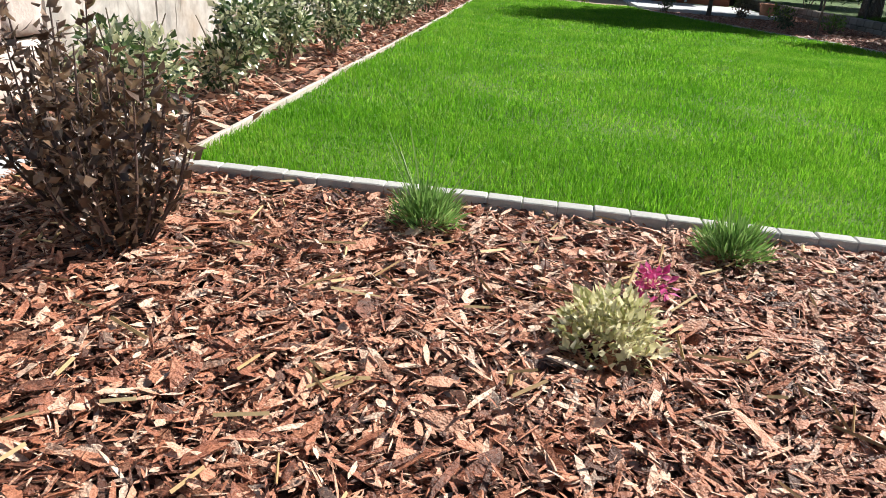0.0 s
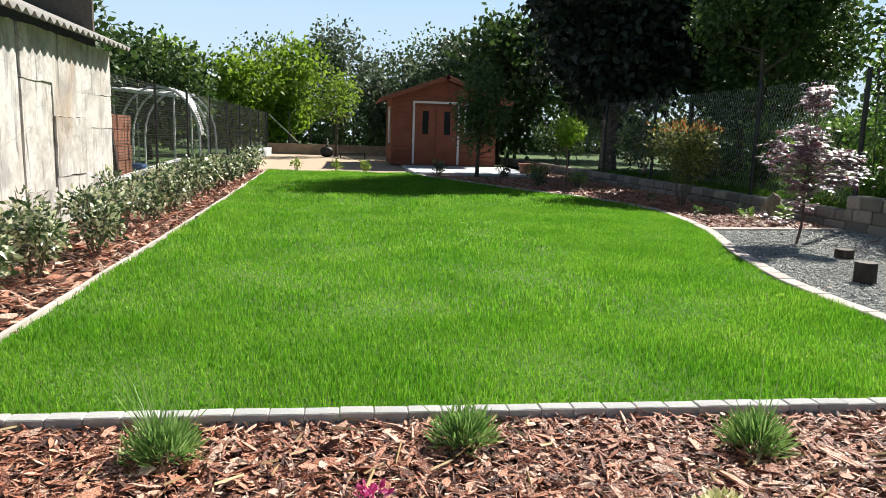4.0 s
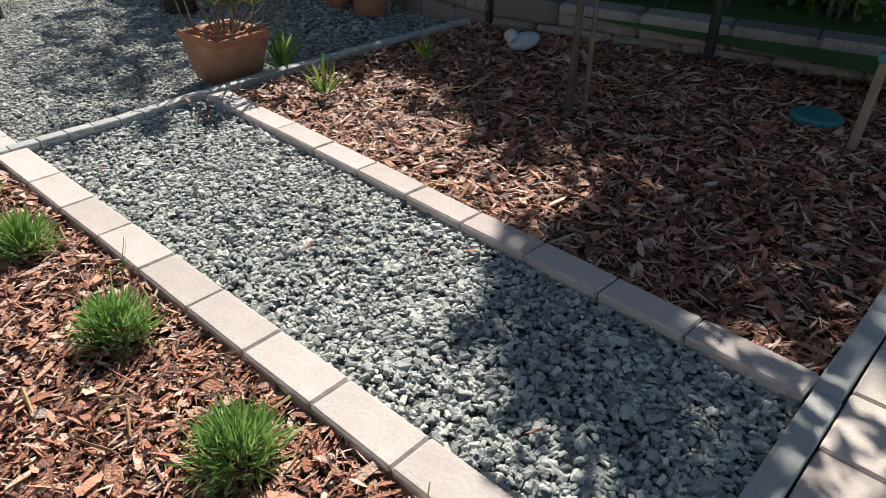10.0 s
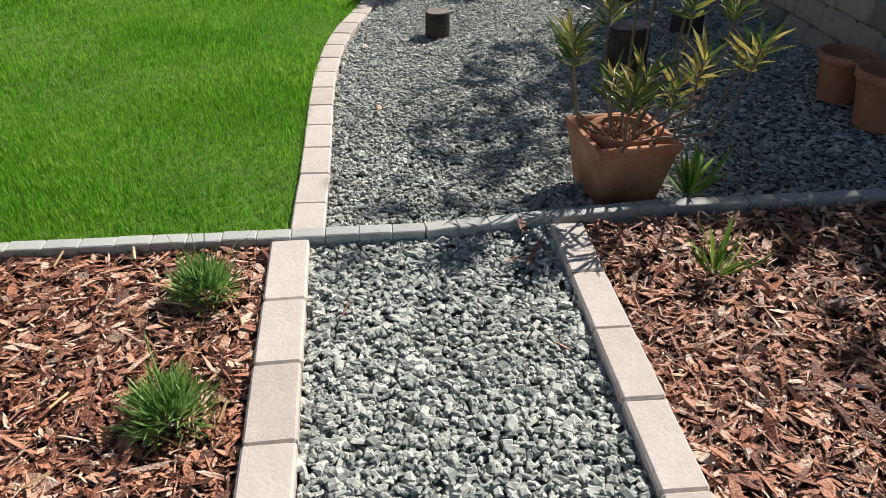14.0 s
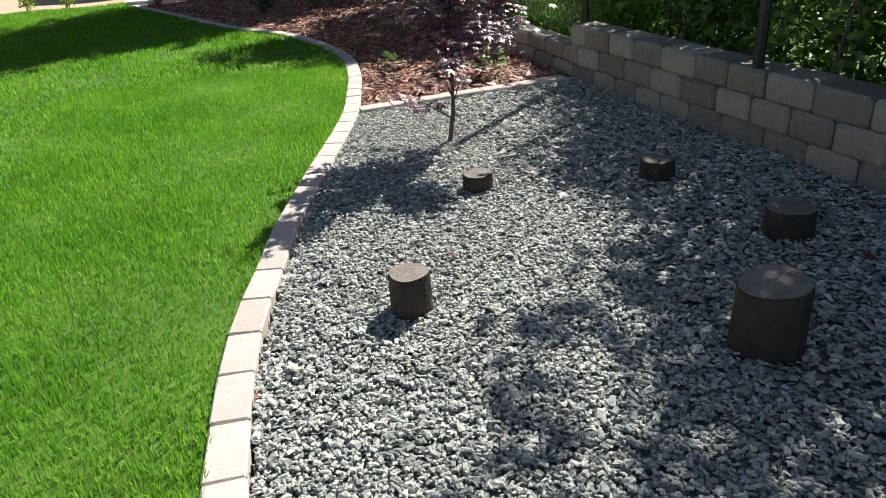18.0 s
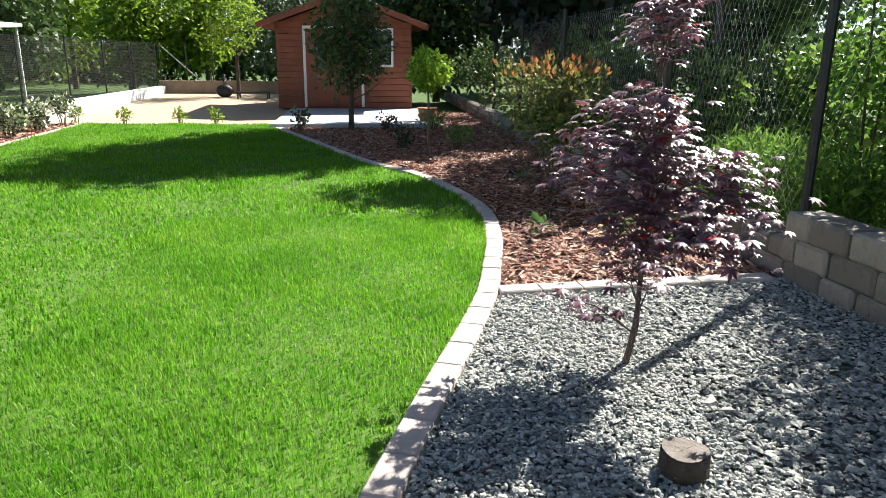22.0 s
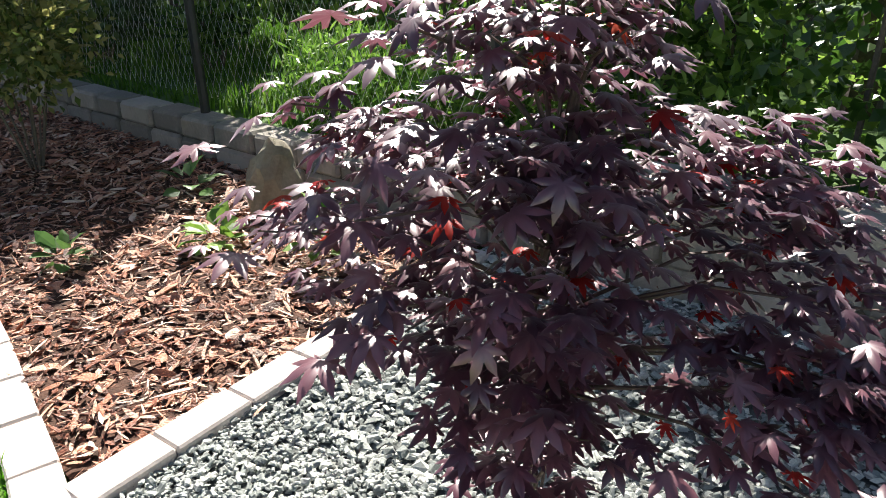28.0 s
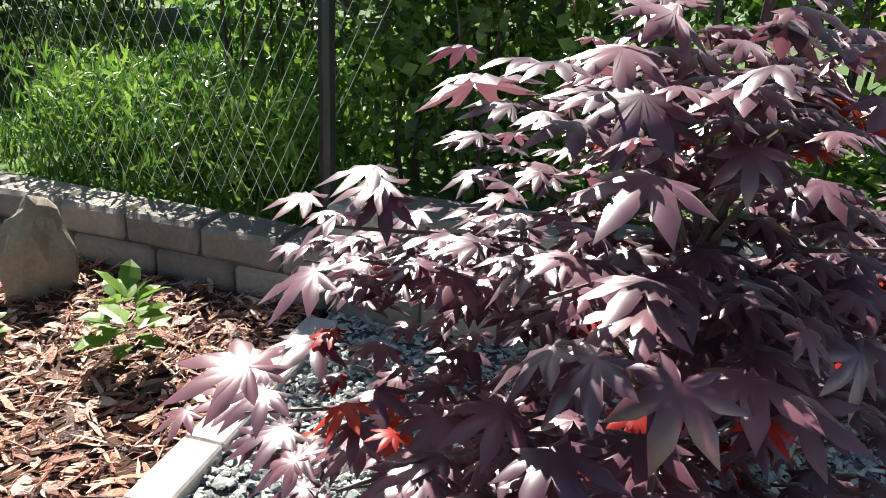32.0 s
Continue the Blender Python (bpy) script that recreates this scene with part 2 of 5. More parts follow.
M_BRICK = mat("hollow clay brick", [(0.3, (0.30, 0.12, 0.07)), (0.7, (0.44, 0.20, 0.12))], 9, 0.9, 0.4, 60, spread=0.3)
M_FILM = mat("white plastic film", [(0.3, (0.62, 0.63, 0.63)), (0.7, (0.80, 0.80, 0.80))], 4, 0.5, 0.2, 20)
M_BLUE = mat("blue plastic", [(0.3, (0.04, 0.13, 0.32)), (0.7, (0.07, 0.20, 0.42))], 4, 0.4, 0)


def weather(m, colour, stretch, scale, lo, hi, amount):
    """Lays stains of one colour over a surface: noise stretched along an axis, between lo and hi."""
    n, l = m.node_tree.nodes, m.node_tree.links
    bsdf = n["Principled BSDF"]
    was = bsdf.inputs["Base Color"].links[0].from_socket
    co, mp, no, mr, mx = n.new("ShaderNodeTexCoord"), n.new("ShaderNodeMapping"), n.new("ShaderNodeTexNoise"), n.new("ShaderNodeMapRange"), n.new("ShaderNodeMix")
    mp.inputs["Scale"].default_value = stretch
    no.inputs["Scale"].default_value, no.inputs["Detail"].default_value, no.inputs["Roughness"].default_value, no.inputs["Distortion"].default_value = scale, 7, 0.62, 0.4
    mr.inputs[1].default_value, mr.inputs[2].default_value, mr.inputs[3].default_value, mr.inputs[4].default_value = lo, hi, 0, amount
    mx.data_type = "RGBA"
    mx.inputs[7].default_value = (*colour, 1)
    l.new(co.outputs["Object"], mp.inputs[0]), l.new(mp.outputs[0], no.inputs["Vector"]), l.new(no.outputs["Fac"], mr.inputs[0])
    l.new(mr.outputs[0], mx.inputs[0]), l.new(was, mx.inputs[6]), l.new(mx.outputs[2], bsdf.inputs["Base Color"])


def cracks(m, scale, width, colour, amount):
    """Thin wandering cracks."""
    n, l = m.node_tree.nodes, m.node_tree.links
    bsdf = n["Principled BSDF"]
    was = bsdf.inputs["Base Color"].links[0].from_socket
    co, no, vm, vo, mr, mx = n.new("ShaderNodeTexCoord"), n.new("ShaderNodeTexNoise"), n.new("ShaderNodeVectorMath"), n.new("ShaderNodeTexVoronoi"), n.new("ShaderNodeMapRange"), n.new("ShaderNodeMix")
    no.inputs["Scale"].default_value, no.inputs["Detail"].default_value = 3.0, 6
    vm.operation, vm.inputs[1].default_value = "MULTIPLY_ADD", (0.6, 0.6, 0.6)
    vo.feature = "DISTANCE_TO_EDGE"
    vo.inputs["Scale"].default_value = scale
    mr.inputs[1].default_value, mr.inputs[2].default_value, mr.inputs[3].default_value, mr.inputs[4].default_value = 0.0, width, amount, 0
    mx.data_type = "RGBA"
    mx.inputs[7].default_value = (*colour, 1)
    l.new(co.outputs["Object"], no.inputs["Vector"]), l.new(no.outputs["Color"], vm.inputs[0]), l.new(co.outputs["Object"], vm.inputs[2])
    l.new(vm.outputs[0], vo.inputs["Vector"]), l.new(vo.outputs["Distance"], mr.inputs[0])
    l.new(mr.outputs[0], mx.inputs[0]), l.new(was, mx.inputs[6]), l.new(mx.outputs[2], bsdf.inputs["Base Color"])


weather(M_BLADE, (0.30, 0.45, 0.06), (1, 1, 1), 1.1, 0.47, 0.66, 0.6)
weather(M_BLADE, (0.06, 0.19, 0.012), (1, 1, 1), 2.6, 0.52, 0.66, 0.6)
weather(M_SLAB, (0.33, 0.21, 0.11), (1, 1, 0.55), 1.3, 0.52, 0.70, 0.75)
weather(M_SLAB, (0.10, 0.095, 0.085), (1, 5, 0.7), 2.2, 0.55, 0.69, 0.85)
cracks(M_SLAB, 0.7, 0.008, (0.16, 0.145, 0.13), 0.45)
weather(M_SLAB, (0.27, 0.26, 0.25), (1, 1, 0.8), 3.4, 0.5, 0.62, 0.6)
weather(M_TUMBLED, (0.26, 0.19, 0.14), (1, 1, 1), 5.0, 0.60, 0.72, 0.7)
weather(M_BLOCK, (0.10, 0.10, 0.085), (1, 1, 0.8), 4.0, 0.52, 0.68, 0.7)
weather(M_KERB, (0.30, 0.25, 0.20), (1, 1, 1), 11.0, 0.58, 0.72, 0.5)
weather(M_GREYKERB, (0.22, 0.22, 0.20), (1, 1, 1), 14.0, 0.56, 0.72, 0.5)


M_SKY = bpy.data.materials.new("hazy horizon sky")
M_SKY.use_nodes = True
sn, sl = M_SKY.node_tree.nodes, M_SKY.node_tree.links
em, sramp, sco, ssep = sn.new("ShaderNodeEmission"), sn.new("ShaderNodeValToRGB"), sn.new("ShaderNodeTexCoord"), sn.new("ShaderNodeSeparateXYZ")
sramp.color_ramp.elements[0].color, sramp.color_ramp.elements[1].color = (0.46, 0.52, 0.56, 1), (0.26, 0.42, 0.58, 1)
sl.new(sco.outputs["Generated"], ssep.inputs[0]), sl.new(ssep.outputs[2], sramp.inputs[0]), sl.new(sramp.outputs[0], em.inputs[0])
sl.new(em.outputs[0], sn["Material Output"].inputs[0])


# ---- mesh helpers ----
def link(name, me, material, parent=None, smooth=False):
    ob = new(name, me)
    if material:
        me.materials.append(material)
    if smooth:
        me.shade_smooth()
    if parent is not None:
        ob.parent = parent
    return ob


def mesh_np(name, verts, faces):
    """A mesh from arrays: verts (n, 3), faces (m, 3 or 4)."""
    me = bpy.data.meshes.new(name)
    verts, faces = np.asarray(verts, np.float32), np.asarray(faces, np.int32)
    m, k = faces.shape
    me.vertices.add(len(verts)), me.loops.add(m * k), me.polygons.add(m)
    me.vertices.foreach_set("co", verts.ravel())
    me.loops.foreach_set("vertex_index", faces.ravel())
    me.polygons.foreach_set("loop_start", np.arange(0, m * k, k, dtype=np.int32))
    me.update(calc_edges=True)
    me.shade_flat()
    return me


def scatter(bv, bf, turns, places):
    """Many copies of one small form as one mesh: turns (n, 3, 3) hold turn and size."""
    bv, bf = np.asarray(bv, float), np.asarray(bf)
    v = np.einsum("nij,kj->nki", turns, bv) + places[:, None, :]
    f = bf[None] + (np.arange(len(places)) * len(bv))[:, None, None]
    return v.reshape(-1, 3), f.reshape(-1, bf.shape[1])


def basis(ahead, up, size):
    """Turns whose y runs along ahead and whose z lies near up."""
    y = ahead / np.linalg.norm(ahead, axis=1, keepdims=True)
    x = np.cross(y, up)
    x /= np.linalg.norm(x, axis=1, keepdims=True) + 1e-9
    z = np.cross(x, y)
    s = np.asarray(size, float)
    s = s.reshape(-1, 1) * np.ones(3) if s.ndim == 1 else s
    return np.stack([x * s[:, :1], y * s[:, 1:2], z * s[:, 2:3]], -1)


def dirs(n, up=0.0):
    d = rng.normal(size=(n, 3))
    d[:, 2] += up
    return d / np.linalg.norm(d, axis=1, keepdims=True)


def box(bm, size, at=(0, 0, 0), rot=None, bevel=0.0, wob=0.0):
    m = Matrix.Translation(at) @ (rot or Matrix()) @ Matrix.Diagonal((*size, 1))
    made = bmesh.ops.create_cube(bm, size=1, matrix=m)["verts"]
    if wob:
        for v in made:
            v.co += Vector(rng.uniform(-wob, wob, 3))
    if bevel:
        bmesh.ops.bevel(bm, geom=list({e for v in made for e in v.link_edges}), offset=bevel, segments=1, affect="EDGES")
    return made


def boxmesh(name, size, bevel=0.0, wob=0.0):
    bm = bmesh.new()
    box(bm, size, bevel=bevel, wob=wob)
    me = bpy.data.meshes.new(name)
    bm.to_mesh(me), bm.free()
    return me


def part(name, bm, material, parent=None, label="", smooth=False):
    """Links a bmesh as one mesh object under a thing or a part."""
    me = bpy.data.meshes.new(name)
    bm.to_mesh(me), bm.free()
    ob = link(name, me, material, parent, smooth)
    if label:
        ob["label"] = label
    return ob


def piece(name, size, at, material, parent, rot=None, bevel=0.004, label=""):
    bm = bmesh.new()
    box(bm, size, at, rot, bevel)
    return part(name, bm, material, parent, label)


def thing(name, at=(0, 0, 0), **tags):
    ob = new(name)
    ob.location = at
    return tagged(ob, **tags)


def sheet(name, outline, z, material, kind="structure", label="", category=""):
    bm = bmesh.new()
    f = bm.faces.new([bm.verts.new((x, y, z)) for x, y in outline])
    bmesh.ops.triangulate(bm, faces=[f])
    bmesh.ops.recalc_face_normals(bm, faces=bm.faces)
    for f in bm.faces:
        if f.normal.z < 0:
            f.normal_flip()
    return tagged(part(name, bm, material), label=label, category=category, kind=kind)


def inside(pts, outline):
    x, y, c = pts[:, 0], pts[:, 1], np.zeros(len(pts), bool)
    for (ax, ay), (bx, by) in zip(outline, outline[1:] + outline[:1]):
        c ^= ((ay > y) != (by > y)) & (x < (bx - ax) * (y - ay) / (by - ay + 1e-12) + ax)
    return c


def fill(outline, density):
    """Random places inside an outline, density of them a square metre."""
    o = np.array(outline)
    lo, hi = o.min(0), o.max(0)
    p = rng.uniform(lo, hi, (int(density * np.prod(hi - lo)), 2))
    return p[inside(p, list(map(tuple, outline)))]


def smooth_line(points, step):
    """Evenly stepped places along a smooth curve through points."""
    p = np.array([points[0], *points, points[-1]], float)
    out = []
    for i in range(1, len(p) - 2):
        for s in np.linspace(0, 1, 24, endpoint=False):
            a, b, c, d = p[i - 1:i + 3]
            out.append(0.5 * (2 * b + (c - a) * s + (2 * a - 5 * b + 4 * c - d) * s**2 + (3 * b - a - 3 * c + d) * s**3))
    out = np.array(out + [p[-1]])
    far = np.r_[0, np.cumsum(np.linalg.norm(np.diff(out, axis=0), axis=1))]
    k = np.linspace(0, far[-1], max(2, round(far[-1] / step) + 1))
    return np.stack([np.interp(k, far, out[:, i]) for i in range(out.shape[1])], 1)


def tube(bm, points, radii, sides=6):
    """A tapered stem along points."""
    rings = []
    for i, p in enumerate(points):
        a, b = Vector(points[max(i - 1, 0)]), Vector(points[min(i + 1, len(points) - 1)])
        q = (b - a).to_track_quat("Z", "Y")
        rings.append([bm.verts.new(Vector(p) + q @ Vector((math.cos(2 * math.pi * k / sides), math.sin(2 * math.pi * k / sides), 0)) * radii[i]) for k in range(sides)])
    for r, s in zip(rings, rings[1:]):
        for k in range(sides):
            bm.faces.new((r[k], r[(k + 1) % sides], s[(k + 1) % sides], s[k]))
    bm.faces.new(rings[0][::-1]), bm.faces.new(rings[-1])


M_DRY = leafmat("dry straw", (0.30, 0.19, 0.08), (0.5, 0.36, 0.17), (0.62, 0.5, 0.28), 0.7, 0.1)
M_TEAL = mat("teal plastic", [(0.3, (0.03, 0.17, 0.18)), (0.7, (0.06, 0.26, 0.27))], 4, 0.4, 0)

LEAF_V = [(0, 0, 0), (-0.28, 0.4, 0.05), (0, 0.45, 0), (0.28, 0.4, 0.05), (0, 1, -0.08)]
LEAF_F = [(0, 2, 1), (0, 3, 2), (1, 2, 4), (2, 3, 4)]
SIMPLE_V = [(0, 0, 0), (-0.34, 0.5, 0.07), (0.34, 0.5, 0.07), (0, 1, -0.05)]
SIMPLE_F = [(0, 2, 1), (1, 2, 3)]


def crown_points(blobs, n, hollow=0.55):
    """Places in lumpy crowns: blobs of (centre, radii)."""
    vol = np.array([r[0] * r[1] * r[2] for _, r in blobs]) ** 0.75
    pick = rng.choice(len(blobs), n, p=vol / vol.sum())
    d = dirs(n)
    k = rng.uniform(hollow, 1.0, n) ** 0.7
    c, r = np.array([b[0] for b in blobs])[pick], np.array([b[1] for b in blobs])[pick]
    lump = 1 + 0.25 * np.sin(d[:, 0] * 7 + pick) * np.sin(d[:, 1] * 6 + 2 * pick) + 0.12 * np.sin(d[:, 2] * 15 + pick)
    return c + d * r * (k * lump)[:, None], d


def leaves(name, pts, out, size, material, parent, form=(SIMPLE_V, SIMPLE_F), droop=0.2, spread=0.8, vary=0.35):
    n = len(pts)
    ahead = out + rng.normal(size=(n, 3)) * spread
    ahead[:, 2] -= droop
    up = dirs(n, 1.0)
    v, f = scatter(*form, basis(ahead, up, size * rng.uniform(1 - vary, 1 + vary, n)), pts)
    return link(name, mesh_np(name, v, f), material, parent)


def blobs_on(centre, radii, n, size, seed_up=0.0):
    """A crown of n lumps spread over an ellipsoid."""
    d = dirs(n, seed_up)
    c, r = np.array(centre), np.array(radii)
    return [(c + d[i] * r * rng.uniform(0.45, 0.8), r * size * rng.uniform(0.7, 1.25)) for i in range(n)]


def tree(name, at, height, radius, n, leaf, material, label, trunk=0.12, clear=0.25, lumps=14, category="tree", group=""):
    x, y, z = at
    t = thing(name, at, label=label, category=category, group=group)
    bm = bmesh.new()
    top = height * 0.75
    lean = rng.uniform(-0.15, 0.15, 2)
    spine = [(lean[0] * k * k, lean[1] * k * k, top * k) for k in (0, 0.15, 0.35, 0.6, 0.8, 1)]
    tube(bm, spine, [trunk * s for s in (1.25, 1, 0.85, 0.6, 0.4, 0.15)], 8)
    for i in range(9):
        a, k = i * 2.4, rng.uniform(clear + 0.05, 0.85)
        b = Vector((lean[0] * k * k, lean[1] * k * k, top * k))
        e = b + Vector((math.cos(a), math.sin(a), rng.uniform(0.4, 0.9))) * radius * rng.uniform(0.5, 0.8)
        lb = bmesh.new()
        tube(lb, [b, b.lerp(e, 0.5) + Vector((0, 0, -0.05 * radius)), e], [trunk * 0.4, trunk * 0.25, trunk * 0.08], 5)
        part("limb", lb, M_TRUNK, t)
    part("trunk", bm, M_TRUNK, t)
    mid = height * (clear + 1) / 2
    b = blobs_on((lean[0], lean[1], mid), (radius, radius, height * (1 - clear) / 2), lumps, 0.42)
    p, d = crown_points(b, n, 0.3)
    leaves("crown", p, d, leaf, material, t)
    return t

# ---- the plan ----
EAST_Z = 0.05  # level of the bed beyond the path
RISE = 0.08  # beds, path and terrace before the grey kerb lie this much over lawn and gravel
CURVE = [(3.745, 2.3), (3.765, 3.0), (3.775, 3.75), (3.79, 4.2), (3.85, 4.8), (3.935, 5.24), (4.01, 5.5), (4.14, 6.0), (4.36, 6.67), (4.58, 7.29), (4.765, 7.81), (4.93, 8.35), (5.03, 8.84), (5.11, 9.2), (5.18, 9.6), (5.26, 10.3), (5.25, 10.9), (5.07, 11.9), (4.72, 12.97), (4.28, 13.7), (3.85, 14.7), (3.15, 16.6), (2.55, 18.2), (2.1, 19.6)]
line = smooth_line(CURVE, 0.275)
WALL_X = 7.0
LEFT = [(-1.37, 2.27), (-1.40, 3.2), (-1.43, 5.0), (-1.47, 8.0), (-1.58, 13.0), (-1.75, 19.7)]
# the strip along the west side: old wall, hedge and mesh fence share one scale
WEST = pose(0.01, -0.22, -0.05) @ Matrix.Scale(1.15, 4)


def front_y(x):
    """The front kerb runs straight across the garden and bends back a little past the path."""
    return 2.235 - 0.014 * max(0.0, x) + 0.16 * min(1.0, max(0.0, x - 4.2))


lawn_line = [tuple(p - (0.055, 0)) for p in line[::2]] + [tuple(line[-1])]
LAWN = [(-1.36, 2.26)] + lawn_line + LEFT[::-1][:-1]
GRAVEL = [(3.82, front_y(3.82) + 0.03)] + [tuple(p + (0.07, 0)) for p in line[::3] if 2.5 < p[1] < 8.1] + [(4.98, 8.22), (WALL_X, 8.42), (7.2, 5.0), (6.95, front_y(6.9))]
NORTH_BED = [(5.0, 8.28), (WALL_X, 8.46), (WALL_X, 23.0), (5.7, 23.0), (5.6, 18.9), (2.2, 18.8)] + [tuple(p + (0.05, 0.02)) for p in line[::-3] if 8.6 < p[1] < 18.7]
FRONT_BED = [(-1.7, -0.93), (3.64, -0.89), (3.64, front_y(3.6)), (-1.7, 2.235)]
EAST_BED = [(4.655, -0.89), (7.8, -0.89), (6.95, front_y(6.9)), (4.785, front_y(4.8) - 0.03)]
LEFT_BED = [(-2.72, 2.2)] + [(x - 0.01, y) for x, y in LEFT] + [(-2.72, 19.7)]
PATHBED = [(3.77, -0.89), (4.57, -0.89), (4.68, front_y(4.6) - 0.03), (3.77, front_y(3.7) - 0.03)]

sheet("ground", [(-150, -150), (150, -150), (150, 150), (-150, 150)], -0.10, M_GROUND, label="rough green grass ground reaching the horizon", category="ground")
sheet("lawn_soil", LAWN, -0.005, M_TURF, label="green lawn turf", category="lawn")
sheet("bark_bed_soil", FRONT_BED, RISE - 0.02, M_SOIL, label="dark soil under bark mulch", category="bed")
sheet("bark_bed_soil", EAST_BED, EAST_Z - 0.02, M_SOIL, label="dark soil under bark mulch", category="bed")
sheet("bark_bed_soil", NORTH_BED, -0.02, M_SOIL, label="dark soil under bark mulch", category="bed")
sheet("bark_bed_soil", LEFT_BED, -0.03, M_SOIL, label="dark soil under bark mulch", category="bed")
sheet("gravel_floor", GRAVEL, -0.025, M_GRAVELBED, label="grey green split gravel ground", category="gravel")
sheet("path_floor", PATHBED, RISE - 0.025, M_GRAVELBED, label="grey green split gravel path", category="path")
yard = sheet("yard_floor", [(-2.75, 19.6), (2.3, 19.6), (2.3, 29.6), (-2.75, 29.6)], -0.03, M_YARD, label="yellow gravel yard in front of the shed", category="gravel")
for v in yard.data.vertices:
    v.co.z += 0.018 * (v.co.y - 19.6)
sheet("terrace_floor", [(-12, -6), (12, -6), (12, -0.97), (-12, -0.97)], RISE - 0.05, M_PAVER, label="beige paved terrace", category="paving")
sheet("side_floor", [(-2.75, -6), (-1.7, -6), (-1.7, 2.2), (-2.75, 2.2)], RISE - 0.025, M_CONCRETE, label="pale concrete strip beside the wall", category="paving")
sheet("neighbour_ground", [(7.9, -12), (60, -12), (60, 70), (WALL_X + 0.15, 70), (WALL_X + 0.15, 8.5), (7.3, 5.0), (7.05, 2.2)], 0.2, M_GROUND, label="neighbouring sunlit lawn behind the wall", category="ground")

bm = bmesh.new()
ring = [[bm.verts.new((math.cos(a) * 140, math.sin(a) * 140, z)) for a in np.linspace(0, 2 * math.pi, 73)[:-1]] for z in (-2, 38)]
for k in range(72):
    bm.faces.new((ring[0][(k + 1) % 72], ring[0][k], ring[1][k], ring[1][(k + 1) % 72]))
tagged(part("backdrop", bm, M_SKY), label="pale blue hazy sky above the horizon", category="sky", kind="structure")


# ---- blades, chips and stones ----
def grass(p, height, width, name="grass", material=M_BLADE):
    n = len(p)
    h = height * rng.uniform(0.55, 1.25, n) * (0.8 + 0.35 * np.sin(p[:, 0] * 3.1 + np.sin(p[:, 1] * 2.3)) * np.sin(p[:, 1] * 2.7))
    a, lean = rng.uniform(0, 2 * np.pi, n), rng.uniform(0.1, 0.75, n)
    w = width * rng.uniform(0.7, 1.3, n)
    side = np.stack([-np.sin(a), np.cos(a), 0 * a], 1) * w[:, None] / 2
    out = np.stack([np.cos(a) * lean, np.sin(a) * lean, np.ones(n)], 1) * h[:, None]
    base = np.c_[p, np.full(n, -0.006)]
    mid = base + out * np.array([0.35, 0.35, 0.62])
    v = np.stack([base - side, base + side, mid + side * 0.75, mid - side * 0.75, base + out], 1).reshape(-1, 3)
    i = (np.arange(n) * 5)[:, None]
    f = np.concatenate([i + [0, 1, 2], i + [0, 2, 3], i + [3, 2, 4]], 0)
    return tagged(link(name, mesh_np(name, v, f), material), label="bright green mown lawn grass", category="grass", kind="stuff")


def grass_band(a, b, density, height, width, left=-2.0, right=6.0):
    """The lawn between y = a and y = b, x = left and x = right."""
    p = rng.uniform((left, a), (right, b), (int(density * (right - left) * (b - a)), 2))
    return grass(p[inside(p, LAWN)], height, width)


grass_band(2.2, 4.0, 11000, 0.042, 0.004)
grass_band(4.0, 6.5, 4200, 0.044, 0.0058, right=2.3)
grass_band(4.0, 6.5, 7600, 0.044, 0.0045, left=2.3)
grass_band(6.5, 10.5, 2300, 0.05, 0.009, right=2.4)
grass_band(6.5, 10.5, 6600, 0.045, 0.005, left=2.4)
grass_band(10.5, 19.7, 1300, 0.055, 0.011)

CHIP_V = [(-0.42, -0.4, 0), (0.3, -0.62, 0.03), (-0.58, 0.05, 0.18), (0.54, -0.08, 0.24), (-0.2, 0.6, 0.02), (0.4, 0.36, 0), (-0.52, -0.36, -0.22), (-0.34, 0.52, -0.22), (0.5, -0.42, -0.22), (0.5, 0.4, -0.22)]
CHIP_F = [(0, 1, 3, 2), (2, 3, 5, 4), (0, 2, 7, 6), (1, 8, 9, 3)]


def chips(outline, density, size, label, lift=0.0, name="bark_mulch", form=CHIP_F):
    p = fill(outline, density)
    n = len(p)
    a, tip = rng.uniform(0, 2 * np.pi, n), rng.normal(0, 0.42, (n, 2))
    up = np.c_[tip, np.ones(n)]
    ahead = np.stack([np.cos(a), np.sin(a), rng.normal(0, 0.28, n)], 1)
    s = size * np.exp(np.clip(rng.normal(0, 0.45, n), -1, 0.75))
    slim = rng.uniform(0, 1, n) ** 2
    dims = np.stack([s * (0.2 + 0.72 * slim), s * (2.3 - 0.9 * slim) * rng.uniform(0.75, 1.35, n), s * rng.uniform(0.12, 0.3, n)], 1)
    z = rng.uniform(-0.020, 0.008, n) + lift + s * 0.1
    v, f = scatter(CHIP_V if form is CHIP_F else CHIP_V[:6], form, basis(ahead, up, dims), np.c_[p, z])
    return tagged(link(name, mesh_np(name, v, f), M_BARK), label=label, category="mulch", kind="stuff")


